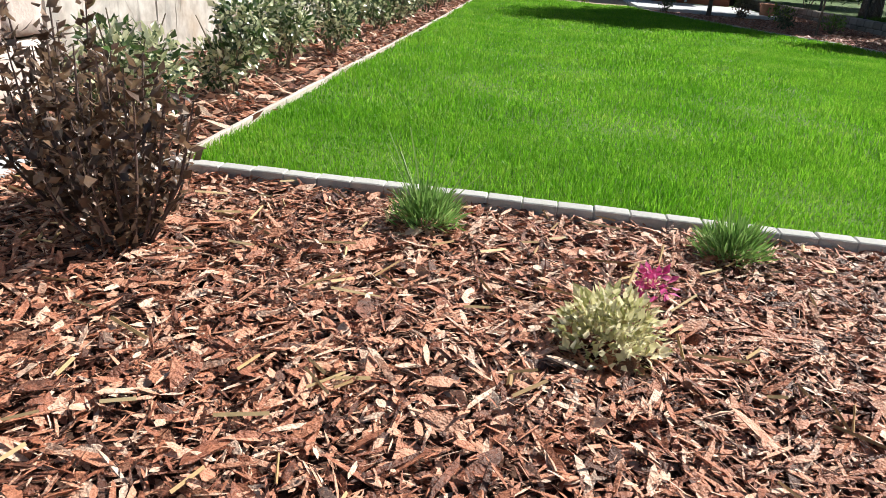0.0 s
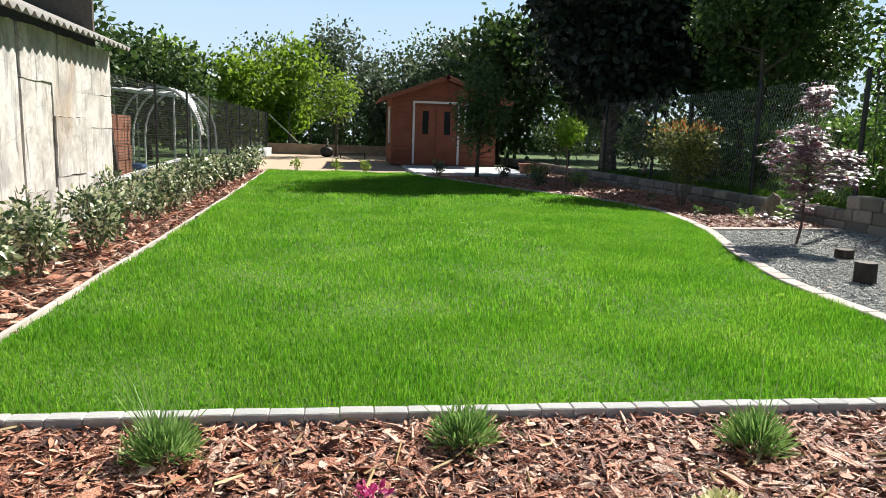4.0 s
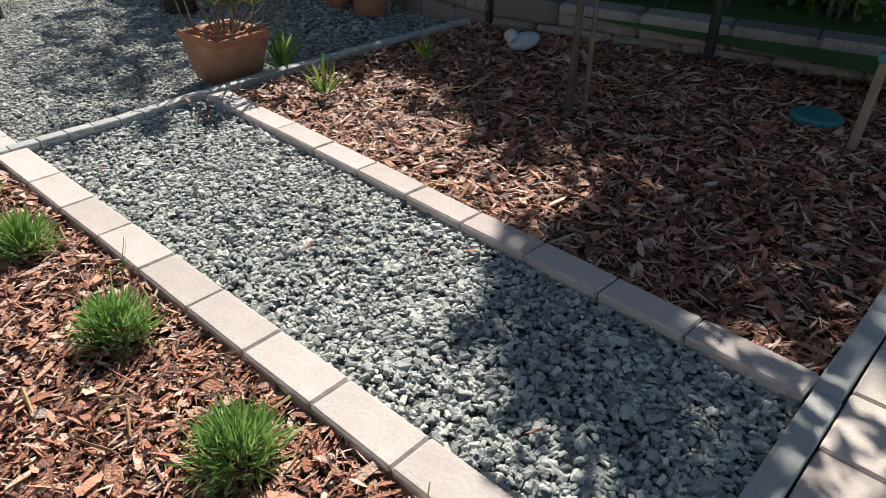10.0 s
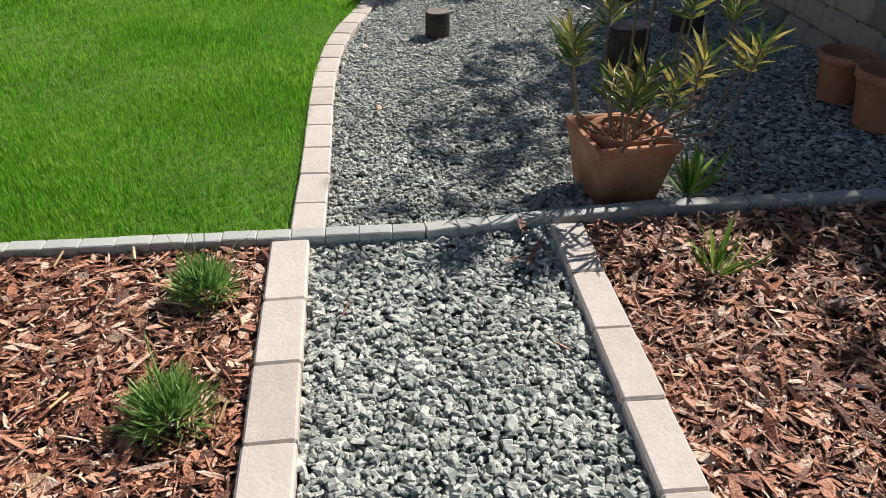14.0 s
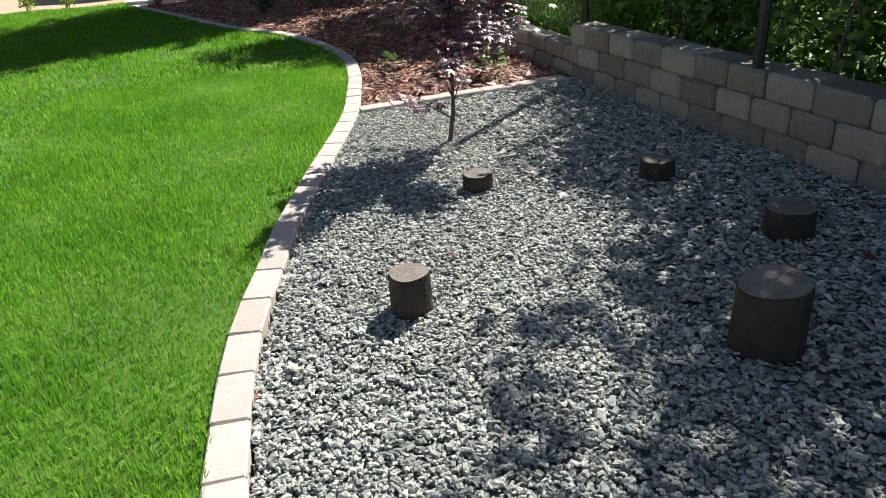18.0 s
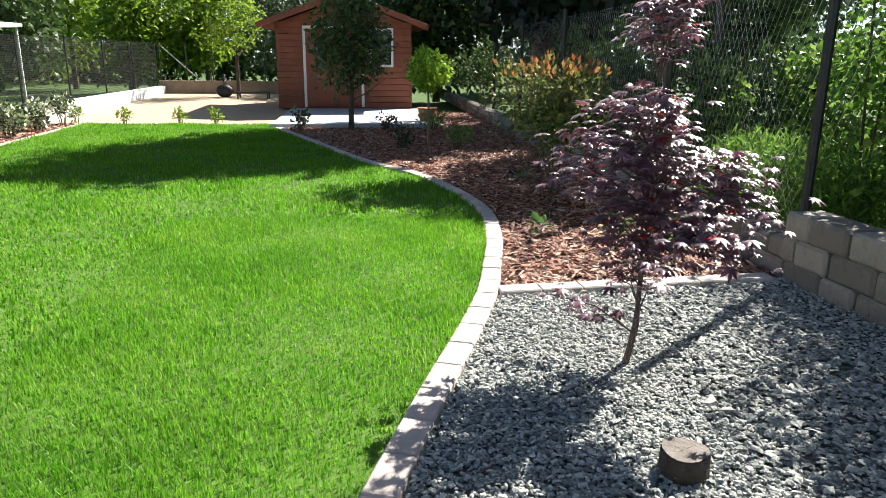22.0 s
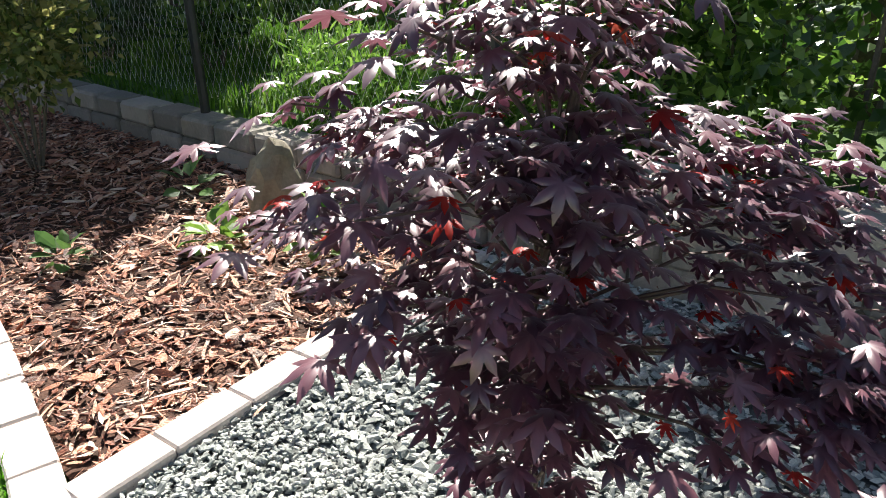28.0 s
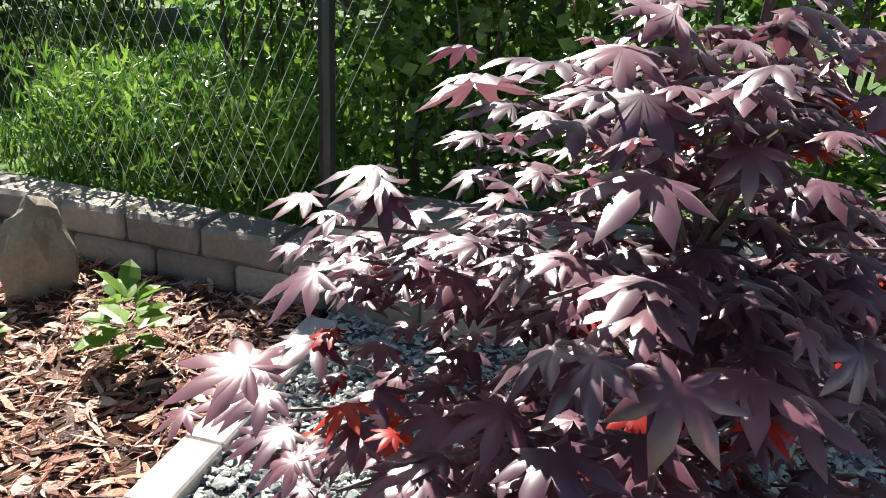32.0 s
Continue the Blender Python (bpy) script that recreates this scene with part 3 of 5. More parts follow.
FLAKE_F = [(0, 1, 3, 2), (2, 3, 5, 4)]
chips(FRONT_BED, 2500, 0.021, "reddish brown pine bark chips on the flower bed", RISE)
chips(FRONT_BED, 4400, 0.013, "small bark flakes between the chips of the flower bed", RISE + 0.004, form=FLAKE_F)
chips(FRONT_BED, 45, 0.032, "large pine bark pieces lying on the flower bed", RISE + 0.008)
chips(EAST_BED, 1900, 0.023, "reddish brown pine bark chips under young shrubs", EAST_Z)
chips(EAST_BED, 2400, 0.014, "small bark flakes between the chips", EAST_Z + 0.004, form=FLAKE_F)
chips(NORTH_BED, 850, 0.026, "reddish brown pine bark chips beside the lawn")
chips(NORTH_BED, 900, 0.018, "small bark flakes beside the lawn", 0.004, form=FLAKE_F)
chips(LEFT_BED, 600, 0.036, "reddish brown pine bark chips under the hedge")

chips(PATHBED, 5, 0.026, "single bark chips strayed onto the gravel path", RISE + 0.022)
chips(GRAVEL, 1.2, 0.026, "single bark chips strayed onto the gravel", 0.02)

STONE_V = [(-0.5, -0.42, -0.4), (0.48, -0.5, -0.4), (0.5, 0.42, -0.4), (-0.42, 0.5, -0.4), (-0.34, -0.16, 0.26), (0.16, -0.36, 0.42), (0.36, 0.2, 0.2), (-0.14, 0.36, 0.38)]
STONE_F = [(4, 5, 6, 7), (0, 1, 5, 4), (1, 2, 6, 5), (2, 3, 7, 6), (3, 0, 4, 7)]


ROOF_V = [(-0.5, -0.42, -0.3), (0.46, -0.5, -0.3), (0.5, 0.4, -0.3), (-0.42, 0.5, -0.3), (-0.12, -0.22, 0.4), (0.1, 0.26, 0.36)]
ROOF_F = [(0, 4, 3), (4, 5, 3), (0, 1, 4), (1, 2, 5), (1, 5, 4), (2, 3, 5)]


def stones(outline, density, size, label, name="gravel", form=(STONE_V, STONE_F), lift=0.0):
    p = fill(outline, density)
    n = len(p)
    up, a = np.c_[rng.normal(0, 0.36, (n, 2)), np.ones(n)], rng.uniform(0, 2 * np.pi, n)
    ahead = np.stack([np.cos(a), np.sin(a), rng.normal(0, 0.22, n)], 1)
    s = size * np.exp(rng.normal(0, 0.28, n))
    dims = np.stack([s * rng.uniform(0.5, 0.95, n), s * rng.uniform(0.85, 1.5, n), s * rng.uniform(0.22, 0.42, n)], 1)
    z = rng.uniform(-0.024, 0.002, n) + lift
    v, f = scatter(*form, basis(ahead, up, dims), np.c_[p, z])
    return tagged(link(name, mesh_np(name, v, f), M_GRAVEL), label=label, category="gravel", kind="stuff")


stones(PATHBED, 6800, 0.0215, "coarse grey green split stones on the path", "path_gravel", lift=RISE)
NEAR_GRAVEL = [q for q in GRAVEL if q[0] < 5.0] + [(5.6, 8.28), (5.6, front_y(5.6))]
stones(NEAR_GRAVEL, 6600, 0.0185, "grey green split gravel around the log stools")
stones([(5.6, front_y(5.6)), (5.6, 8.28), (WALL_X, 8.42), (7.2, 5.0), (6.95, front_y(6.9))], 3000, 0.024, "shaded grey green split gravel before the wall", form=(ROOF_V, ROOF_F))


# ---- kerbs ----
def kerb_run(name, points, length, width, height, material, label, top, gap=0.003):
    """A row of kerb stones along points, each a piece of its own."""
    run = tagged(new(name), label=label, category="kerb", kind="structure")
    p = np.array(points, float)
    bm = bmesh.new()
    box(bm, (length - gap, width, height), bevel=0.004 if width < 0.1 else 0.007)
    me = bpy.data.meshes.new("kerb_stone")
    bm.to_mesh(me), bm.free()
    me.materials.append(material)
    for a, b in zip(p, p[1:]):
        ob = new("kerb_stone", me)
        d = b - a
        ob.matrix_world = pose(*((a + b) / 2), (top(a[0]) if callable(top) else top) - height / 2 + rng.uniform(-0.002, 0.002), rng.uniform(-0.6, 0.6), rng.uniform(-0.4, 0.4), math.degrees(math.atan2(d[1], d[0])) + rng.uniform(-0.8, 0.8)) @ Matrix.Diagonal((np.linalg.norm(d) / length, 1, 1, 1))
        ob.parent = run
    return run


kerb_run("front_kerb", [(x, front_y(x)) for x in np.arange(-1.42, 6.95, 0.122)], 0.122, 0.062, 0.2, M_GREYKERB, "narrow grey concrete edging stones", lambda x: RISE + 0.035 - 0.035 * min(1.0, max(0.0, x - 4.2)), 0.0015)
kerb_run("lawn_kerb", line, 0.275, 0.135, 0.12, M_KERB, "curved row of beige concrete kerb stones", 0.02)
kerb_run("path_kerb", [(3.703, y) for y in (2.15, 1.79, *np.arange(1.492, -0.7, -0.295), -0.89)], 0.295, 0.136, 0.12, M_KERB, "straight row of beige kerb stones beside the path", RISE + 0.03)
kerb_run("path_kerb", [(4.66 + 0.042 * (y - 0.63), y) for y in (2.16, 1.84, *np.arange(1.539, -0.8, -0.298), -0.89)], 0.298, 0.122, 0.12, M_KERB, "straight row of beige kerb stones beside the path", RISE + 0.03)
kerb_run("bed_kerb", [(x, 8.25 + 0.08 * (x - 5)) for x in np.arange(4.97, 7.0, 0.275)], 0.275, 0.13, 0.12, M_KERB, "row of beige kerb stones between gravel and bark", 0.02)
kerb_run("terrace_kerb", [(x, -0.93) for x in np.arange(-1.9, 8.2, 0.5)], 0.5, 0.075, 0.12, M_GREYKERB, "smooth grey concrete edging of the terrace", RISE + 0.015)
kerb_run("left_kerb", list(smooth_line(LEFT, 0.4)), 0.4, 0.025, 0.1, M_KERB, "thin pale edging along the hedge bed", 0.035)


# ---- walls ----
def block_wall(name, a, b, courses, h, base, length, depth, label, material=M_BLOCK, bevel=0.012):
    """Courses of blocks from a to b, whose face towards the garden runs through both."""
    w = tagged(new(name), label=label, category="wall", kind="structure")
    a, b = Vector((*a, 0)), Vector((*b, 0))
    run, turn = (b - a).length, math.degrees(math.atan2(b.y - a.y, b.x - a.x))
    w.matrix_world = pose(a.x, a.y, 0, 0, 0, turn)
    piece("wall_core", (run, depth - 0.05, courses * h - 0.02), (run / 2, -depth / 2, base + courses * h / 2 - 0.01), M_JOINT, w)
    b2 = bmesh.new()
    box(b2, (length - 0.006, depth, h - 0.004), bevel=bevel * 1.7, wob=0.006)
    me = bpy.data.meshes.new("block")
    b2.to_mesh(me), b2.free()
    me.materials.append(material)
    for c in range(courses):
        k = 0.0
        while k < run - 0.02:
            hi = min(run, k + length * (rng.uniform(0.4, 0.6) if c % 2 and k == 0 else rng.uniform(0.85, 1.15)))
            ob = new("block", me)
            ob.matrix_basis = pose((hi + k) / 2, -depth / 2 + rng.uniform(-0.008, 0.008), base + (c + 0.5) * h, 0, rng.uniform(-0.4, 0.4), rng.uniform(-0.8, 0.8)) @ Matrix.Diagonal(((hi - k) / length, 1, 1, 1))
            ob.parent = w
            k = hi
    return w


block_wall("wall_east_north", (7.18, 5.0), (6.98, 8.44), 3, 0.172, -0.055, 0.35, 0.28, "retaining wall of weathered grey beige concrete blocks")
block_wall("wall_east_south", (6.93, 2.2), (7.178, 4.99), 3, 0.172, -0.055, 0.35, 0.28, "retaining wall of weathered grey beige concrete blocks in shade")
block_wall("wall_low_north", (7.02, 8.46), (6.82, 29.0), 2, 0.15, -0.05, 0.42, 0.24, "low retaining wall of grey concrete blocks beside the bark bed")
block_wall("wall_low_south", (7.95, -1.7), (6.96, 2.15), 2, 0.16, -0.06, 0.5, 0.26, "low wall of grey concrete blocks beside the terrace")

# old outbuilding wall beside the hedge
WX, WTOP, WEND = -2.4, 1.78, 8.65
w = tagged(new("wall_west"), label="old outbuilding wall clad in pale weathered panels", category="wall", kind="structure")
w.matrix_world = WEST
piece("wall_core", (0.3, 14.0, WTOP + 0.05), (WX - 0.17, WEND - 7.0, (WTOP - 0.15) / 2), M_JOINT, w)
for y0, y1, cuts in ((3.35, 4.38, (0, 0.3, 0.95, 1.35, 1.8)), (4.40, 4.62, (0, 1.8)), (4.64, 5.8, (0, 0.62, 0.66, 1.8)), (5.81, 6.35, (0, 1.8)), (6.37, 7.0, (0, 0.4, 1.35, 1.8)), (7.01, 7.75, (0, 0.5, 1.05, 1.8)), (7.76, WEND, (0, 0.45, 0.95, 1.3, 1.8))):
    for a, b in zip(cuts, cuts[1:]):
        bm = bmesh.new()
        ring, deep = [], 0.02 + rng.uniform(0, 0.025)
        corners = [(y0, a), (y1, a), (y1, b), (y0, b)]
        for (ya, za), (yb, zb) in zip(corners, corners[1:] + corners[:1]):
            for s in np.linspace(0, 1, 7)[:-1]:
                ring.append((ya + (yb - ya) * s + rng.uniform(-0.008, 0.008), za + (zb - za) * s + rng.uniform(-0.008, 0.008)))
        tip = rng.uniform(-0.012, 0.012, 2)
        front = [bm.verts.new((WX + deep + tip[0] * (y - y0) + tip[1] * (z - a), y, z)) for y, z in ring]
        back = [bm.verts.new((WX - 0.02, y, z)) for y, z in ring]
        bm.faces.new(front)
        for k in range(len(ring)):
            bm.faces.new((front[k], back[k], back[(k + 1) % len(ring)], front[(k + 1) % len(ring)]))
        bmesh.ops.recalc_face_normals(bm, faces=bm.faces)
        part("panel", bm, M_SLAB, w)
for c in range(6):
    k, h = 3.33, 0.305
    while k > -3:
        lo = k - rng.uniform(0.42, 0.68) * (0.45 if c % 2 and k == 3.33 else 1)
        bm = bmesh.new()
        box(bm, (0.1, k - lo - 0.006, h - 0.006), (WX, (lo + k) / 2, (c + 0.5) * h), None, 0.0, 0.012)
        bmesh.ops.subdivide_edges(bm, edges=bm.edges[:], cuts=3, use_grid_fill=True)
        bmesh.ops.smooth_vert(bm, verts=bm.verts[:], factor=0.2, use_axis_x=True, use_axis_y=True, use_axis_z=True)
        for v in bm.verts:
            v.co += Vector((0.010, 0.006, 0.006)) * noise.noise(v.co * 9)
        part("tumbled_block", bm, M_TUMBLED, w, "", True)
        k = lo
roof = thing("outbuilding_roof", label="overhanging corrugated fibre cement roof edge", category="roof")
roof["kind"] = "structure"
roof.matrix_world = WEST
xs, ys = np.linspace(-0.35, 1.6, 3), np.arange(-4, WEND + 0.08, 0.03)
v = [(WX + 0.24 - 2.2 * i, y, WTOP + 0.06 + 0.9 * i + 0.025 * math.sin(y * 2 * math.pi / 0.15)) for i in (0, 0.5, 1) for y in ys]
n = len(ys)
f = [(r * n + k, r * n + k + 1, (r + 1) * n + k + 1, (r + 1) * n + k) for r in range(2) for k in range(n - 1)]
r1 = link("corrugated_sheet", mesh_np("corrugated_sheet", v, f), M_ROOFC, roof, True)
sol = r1.modifiers.new("thickness", "SOLIDIFY")
sol.thickness = 0.012
piece("gable_infill", (2.2, 0.06, 1.2), (WX - 1.2, WEND - 0.06, WTOP + 0.2), M_JOINT, roof)
piece("north_wall", (2.4, 0.1, WTOP), (WX - 1.3, WEND - 0.08, WTOP / 2 - 0.05), M_JOINT, roof)


# ---- garden shed ----
SX0, SX1, SY0, SY1 = 1.86, 5.32, 23.3, 26.0
shed = thing("garden_shed", ((SX0 + SX1) / 2, SY0, 0.02), label="red brown wooden garden shed with white trims and double door", category="shed")
W, D, EAVE, RIDGE = SX1 - SX0, SY1 - SY0, 2.2, 2.82
for k in range(14):
    h = 0.157
    z = 0.06 + (k + 0.5) * h
    piece("board", (W, 0.05, h - 0.008), (0, 0, z), M_WOODRED, shed)
    piece("board", (0.05, D, h - 0.008), (-W / 2, D / 2 + 0.03, z), M_WOODRED, shed)
    piece("board", (0.05, D, h - 0.008), (W / 2, D / 2 + 0.03, z), M_WOODRED, shed)
bm = bmesh.new()
vs = [bm.verts.new(p) for p in ((-W / 2, -0.02, EAVE), (W / 2, -0.02, EAVE), (0, -0.02, RIDGE), (-W / 2, 0.04, EAVE), (W / 2, 0.04, EAVE), (0, 0.04, RIDGE))]
for q in ((0, 1, 2), (5, 4, 3), (0, 3, 4, 1), (1, 4, 5, 2), (2, 5, 3, 0)):
    bm.faces.new([vs[i] for i in q])
part("gable", bm, M_WOODRED, shed)
piece("back_wall", (W, 0.05, EAVE), (0, D, EAVE / 2), M_WOODRED, shed)
sl = math.degrees(math.atan2(RIDGE - EAVE, W / 2))
for sgn in (-1, 1):
    rf = piece("roof", (W / 2 / math.cos(radians(sl)) + 0.5, D + 0.9, 0.07), (sgn * (W / 4 + 0.18), D / 2 - 0.15, (EAVE + RIDGE) / 2 + 0.02), M_ROOFRED, shed, pose(0, 0, 0, 0, sgn * sl, 0), 0.01)
    piece("fascia", (W / 2 / math.cos(radians(sl)) + 0.5, 0.03, 0.14), (sgn * (W / 4 + 0.18), -0.61, (EAVE + RIDGE) / 2 + 0.0), M_WOODRED, shed, pose(0, 0, 0, 0, sgn * sl, 0), 0.004)
DX0, DX1, DT = 2.59 - (SX0 + SX1) / 2, 4.02 - (SX0 + SX1) / 2, 1.98
for k, (a, b) in enumerate(((DX0, (DX0 + DX1) / 2 - 0.005), ((DX0 + DX1) / 2 + 0.005, DX1))):
    d = piece("door", (b - a, 0.05, DT - 0.12), ((a + b) / 2, -0.055, 0.12 + (DT - 0.12) / 2), M_WOODRED, shed)
    piece("door_pane", (0.2, 0.012, 0.75), ((a + b) / 2, -0.088, 1.45), M_GLASSDARK, d)
for x in (DX0 - 0.03, DX1 + 0.03):
    piece("door_trim", (0.07, 0.03, DT + 0.0), (x, -0.075, 0.1 + DT / 2), M_WHITE, shed, label="white painted trim")
piece("door_trim", (DX1 - DX0 + 0.13, 0.032, 0.07), ((DX0 + DX1) / 2, -0.075, DT + 0.13), M_WHITE, shed, label="white painted trim")


def shed_window(at, w, h, side=False):
    rot = pose(0, 0, 0, 0, 0, 90) if side else Matrix()
    x, y, z = at
    win = piece("window", (0.012 if side else w, w if side else 0.012, h), at, M_GLASSDARK, shed)
    for s in (-1, 1):
        piece("window_trim", (0.03, 0.06, h + 0.12) if side else (0.06, 0.03, h + 0.12), (x - 0.01, y + s * (w / 2 + 0.03), z) if side else (x + s * (w / 2 + 0.03), y - 0.01, z), M_WHITE, win, label="white painted trim")
        piece("window_trim", (0.03, w, 0.06) if side else (w, 0.03, 0.06), (x - 0.01, y, z + s * (h / 2 + 0.03)) if side else (x, y - 0.01, z + s * (h / 2 + 0.03)), M_WHITE, win, label="white painted trim")


shed_window((4.55 - (SX0 + SX1) / 2, -0.035, 1.62), 0.5, 0.86)
shed_window((-W / 2 - 0.035, 0.9, 1.35), 0.4, 1.1, True)
piece("shed_terrace", (3.5, 4.4, 0.12), (3.93, 21.05, 0.02), M_CONCRETE, None, None, 0.008)
tagged(bpy.data.objects["shed_terrace"], label="pale concrete terrace slab in front of the shed", category="terrace", kind="structure")
yw = tagged(new("yard_wall"), label="low timber and concrete edging round the yellow yard", category="wall", kind="structure")
piece("yard_board", (5.1, 0.13, 0.48), (-0.2, 29.2, 0.32), M_TIMBER, yw)
piece("yard_stone", (0.2, 9.4, 0.5), (-2.65, 24.5, 0.14), M_CONCRETE, yw, None)


# ---- things on the gravel ----
def log_stool(at, r, h, label, lean=0.0):
    t = thing("log_stool", at, label=label, category="stool", group="log stools on the gravel")
    bm = bmesh.new()
    n = 22
    rad = [r * (1 + 0.05 * math.sin(3 * k * 2 * math.pi / n + r * 90) + rng.uniform(-0.015, 0.015)) for k in range(n)]
    rings = [[bm.verts.new((rad[k] * s * math.cos(2 * math.pi * k / n), rad[k] * s * math.sin(2 * math.pi * k / n), z + lean * rad[k] * math.cos(2 * math.pi * k / n) * (z > 0.05))) for k in range(n)] for s, z in ((1.03, -0.03), (1, h * 0.5), (0.99, h - 0.008), (0.955, h))]
    for a, b in zip(rings, rings[1:]):
        for k in range(n):
            bm.faces.new((a[k], a[(k + 1) % n], b[(k + 1) % n], b[k]))
    part("log", bm, M_STUMP, t)
    bm = bmesh.new()
    bm.faces.new([bm.verts.new((rad[k] * 0.955 * math.cos(2 * math.pi * k / n), rad[k] * 0.955 * math.sin(2 * math.pi * k / n), h + 0.0015 + lean * rad[k] * 0.955 * math.cos(2 * math.pi * k / n))) for k in range(n)])
    part("sawn_top", bm, M_STUMPTOP, t, "grey cracked sawn end")
    bm = bmesh.new()
    for k in range(4):
        a, u = k * 1.7 + r * 40 + 0.5 * math.sin(k * 3), rng.uniform(0.3, 0.75)
        pts = [(0.05 * r, 0.0006), (u * r * 0.6, 0.0009), (u * r, 0.0003)]
        lo = [bm.verts.new((math.cos(a) * q - math.sin(a) * w, math.sin(a) * q + math.cos(a) * w, h + 0.003 + lean * q * math.cos(a))) for q, w in pts]
        hi = [bm.verts.new((math.cos(a) * q + math.sin(a) * w, math.sin(a) * q - math.cos(a) * w, h + 0.003 + lean * q * math.cos(a))) for q, w in pts]
        for i in range(2):
            bm.faces.new((hi[i], hi[i + 1], lo[i + 1], lo[i]))
    part("crack", bm, M_STUMP, t, "dark drying crack")
    return t


log_stool((4.57, 5.0, 0), 0.086, 0.165, "dark round log stool with grey sawn top")
log_stool((5.28, 6.18, 0), 0.088, 0.085, "short dark log stool sunk in gravel")
log_stool((6.29, 5.9, 0), 0.1, 0.10, "low shaded dark log stool")
log_stool((6.43, 4.99, 0), 0.115, 0.12, "low shaded dark log stool near the wall")
log_stool((5.71, 4.25, 0), 0.125, 0.25, "thick dark log stool with slanted sawn top", 0.12)


def square_pot(at, turn, w, h, label):
    t = thing("square_pot", at, label=label, category="flower pot")
    t.rotation_euler.z = radians(turn)
    bm = bmesh.new()

    def ring(s, z):
        return [bm.verts.new((x * s, y * s, z)) for x, y in ((-1, -1), (1, -1), (1, 1), (-1, 1))]
    a, b = ring(w * 0.36, 0), ring(w * 0.47, h * 0.88)
    for k in range(4):
        bm.faces.new((a[k], a[(k + 1) % 4], b[(k + 1) % 4], b[k]))
    bm.faces.new(a[::-1])
    bmesh.ops.bevel(bm, geom=[e for e in bm.edges], offset=0.01, segments=2, affect="EDGES")
    part("body", bm, M_POTSIDE, t, "limed terracotta side", True)
    bm = bmesh.new()
    o, p, q, r = ring(w * 0.47, h * 0.84), ring(w * 0.5, h), ring(w * 0.42, h), ring(w * 0.40, h * 0.8)
    for u, v in ((o, p), (p, q), (q, r)):
        for k in range(4):
            bm.faces.new((u[k], u[(k + 1) % 4], v[(k + 1) % 4], v[k]))
    bmesh.ops.bevel(bm, geom=[e for e in bm.edges], offset=0.006, segments=1, affect="EDGES")
    part("rim", bm, M_TERRA, t, "red terracotta rim")
    bm = bmesh.new()
    n = 28
    rr = [[bm.verts.new((w * s * math.cos(2 * math.pi * k / n), w * s * math.sin(2 * math.pi * k / n), z)) for k in range(n)] for s, z in ((0.30, h * 0.6), (0.37, h * 1.03), (0.345, h * 1.03), (0.33, h * 0.9))]
    for u, v in zip(rr, rr[1:]):
        for k in range(n):
            bm.faces.new((u[k], u[(k + 1) % n], v[(k + 1) % n], v[k]))
    part("inner_pot", bm, M_TERRA, t, "round red plastic inner pot", True)
    p = rng.uniform(-1, 1, (420, 2))
    p = p[(p**2).sum(1) < 1] * w * 0.335
    v, f = scatter(STONE_V, STONE_F, basis(dirs(len(p)), dirs(len(p), 2), 0.014 * rng.uniform(0.7, 1.3, len(p))), np.c_[p, np.full(len(p), h * 0.93)])
    link("clay_granulate", mesh_np("clay_granulate", v, f), M_TERRA, t)["kind"] = "stuff"
    return t


POT = (5.07, 2.600, 0.0)
square_pot(POT, 5, 0.38, 0.28, "square terracotta pot with pale limed sides")
LONG_V = [(0, 0, 0), (-0.085, 0.3, 0.02), (0, 0.32, 0), (0.085, 0.3, 0.02), (-0.075, 0.65, 0.0), (0, 0.66, -0.02), (0.075, 0.65, 0.0), (0, 1, -0.1)]
LONG_F = [(0, 2, 1), (0, 3, 2), (1, 2, 5), (1, 5, 4), (2, 3, 6), (2, 6, 5), (4, 5, 7), (5, 6, 7)]
ole = thing("oleander", (POT[0], POT[1], 0.26), label="young oleander with yellowing leaf tips growing in the square pot", category="shrub")
tips = []
SHOOTS = [(250, 0.34, 0.30), (200, 0.30, 0.42), (160, 0.25, 0.36), (110, 0.18, 0.5), (75, 0.15, 0.78), (55, 0.22, 0.95), (20, 0.25, 0.72), (-5, 0.38, 0.55), (-30, 0.45, 0.42), (-65, 0.33, 0.4), (-100, 0.25, 0.33), (40, 0.42, 0.6), (5, 0.5, 0.34), (225, 0.15, 0.28), (310, 0.2, 0.25), (-45, 0.2, 0.6)]
for a, reach, up in SHOOTS:
    a = radians(a)
    e = Vector((math.cos(a) * reach, math.sin(a) * reach, up))
    b = Vector((math.cos(a) * 0.05, math.sin(a) * 0.05, -0.02))
    low = Vector((math.cos(a), math.sin(a), -0.7))
    m1, m2 = b.lerp(e, 0.4) + low * reach * 0.3, b.lerp(e, 0.75) + low * reach * 0.16
    bm = bmesh.new()
    tube(bm, [b, m1, m2, e], [0.008, 0.006, 0.005, 0.004], 6)
    part("stem", bm, M_TWIG, ole)
    tips.append((e, (e - m2).normalized()))
pp, dd = [], []
for e, d in tips:
    for lev in range(4):
        m = 8 if lev == 0 else 6
        for k in range(m):
            a = k * 2 * math.pi / m + lev + e.x * 20
            side = Vector((math.cos(a), math.sin(a), 0.5 + 0.5 * (lev == 0)))
            pp.append(e - d * 0.03 * lev), dd.append((d * 0.3 + side).normalized())
OLE_V = [(x * 0.7, y, z) for x, y, z in LONG_V]
leaves("foliage", np.array(pp), np.array(dd), 0.122, M_OLEANDER, ole, (OLE_V, LONG_F), 0.05, 0.12, 0.3)


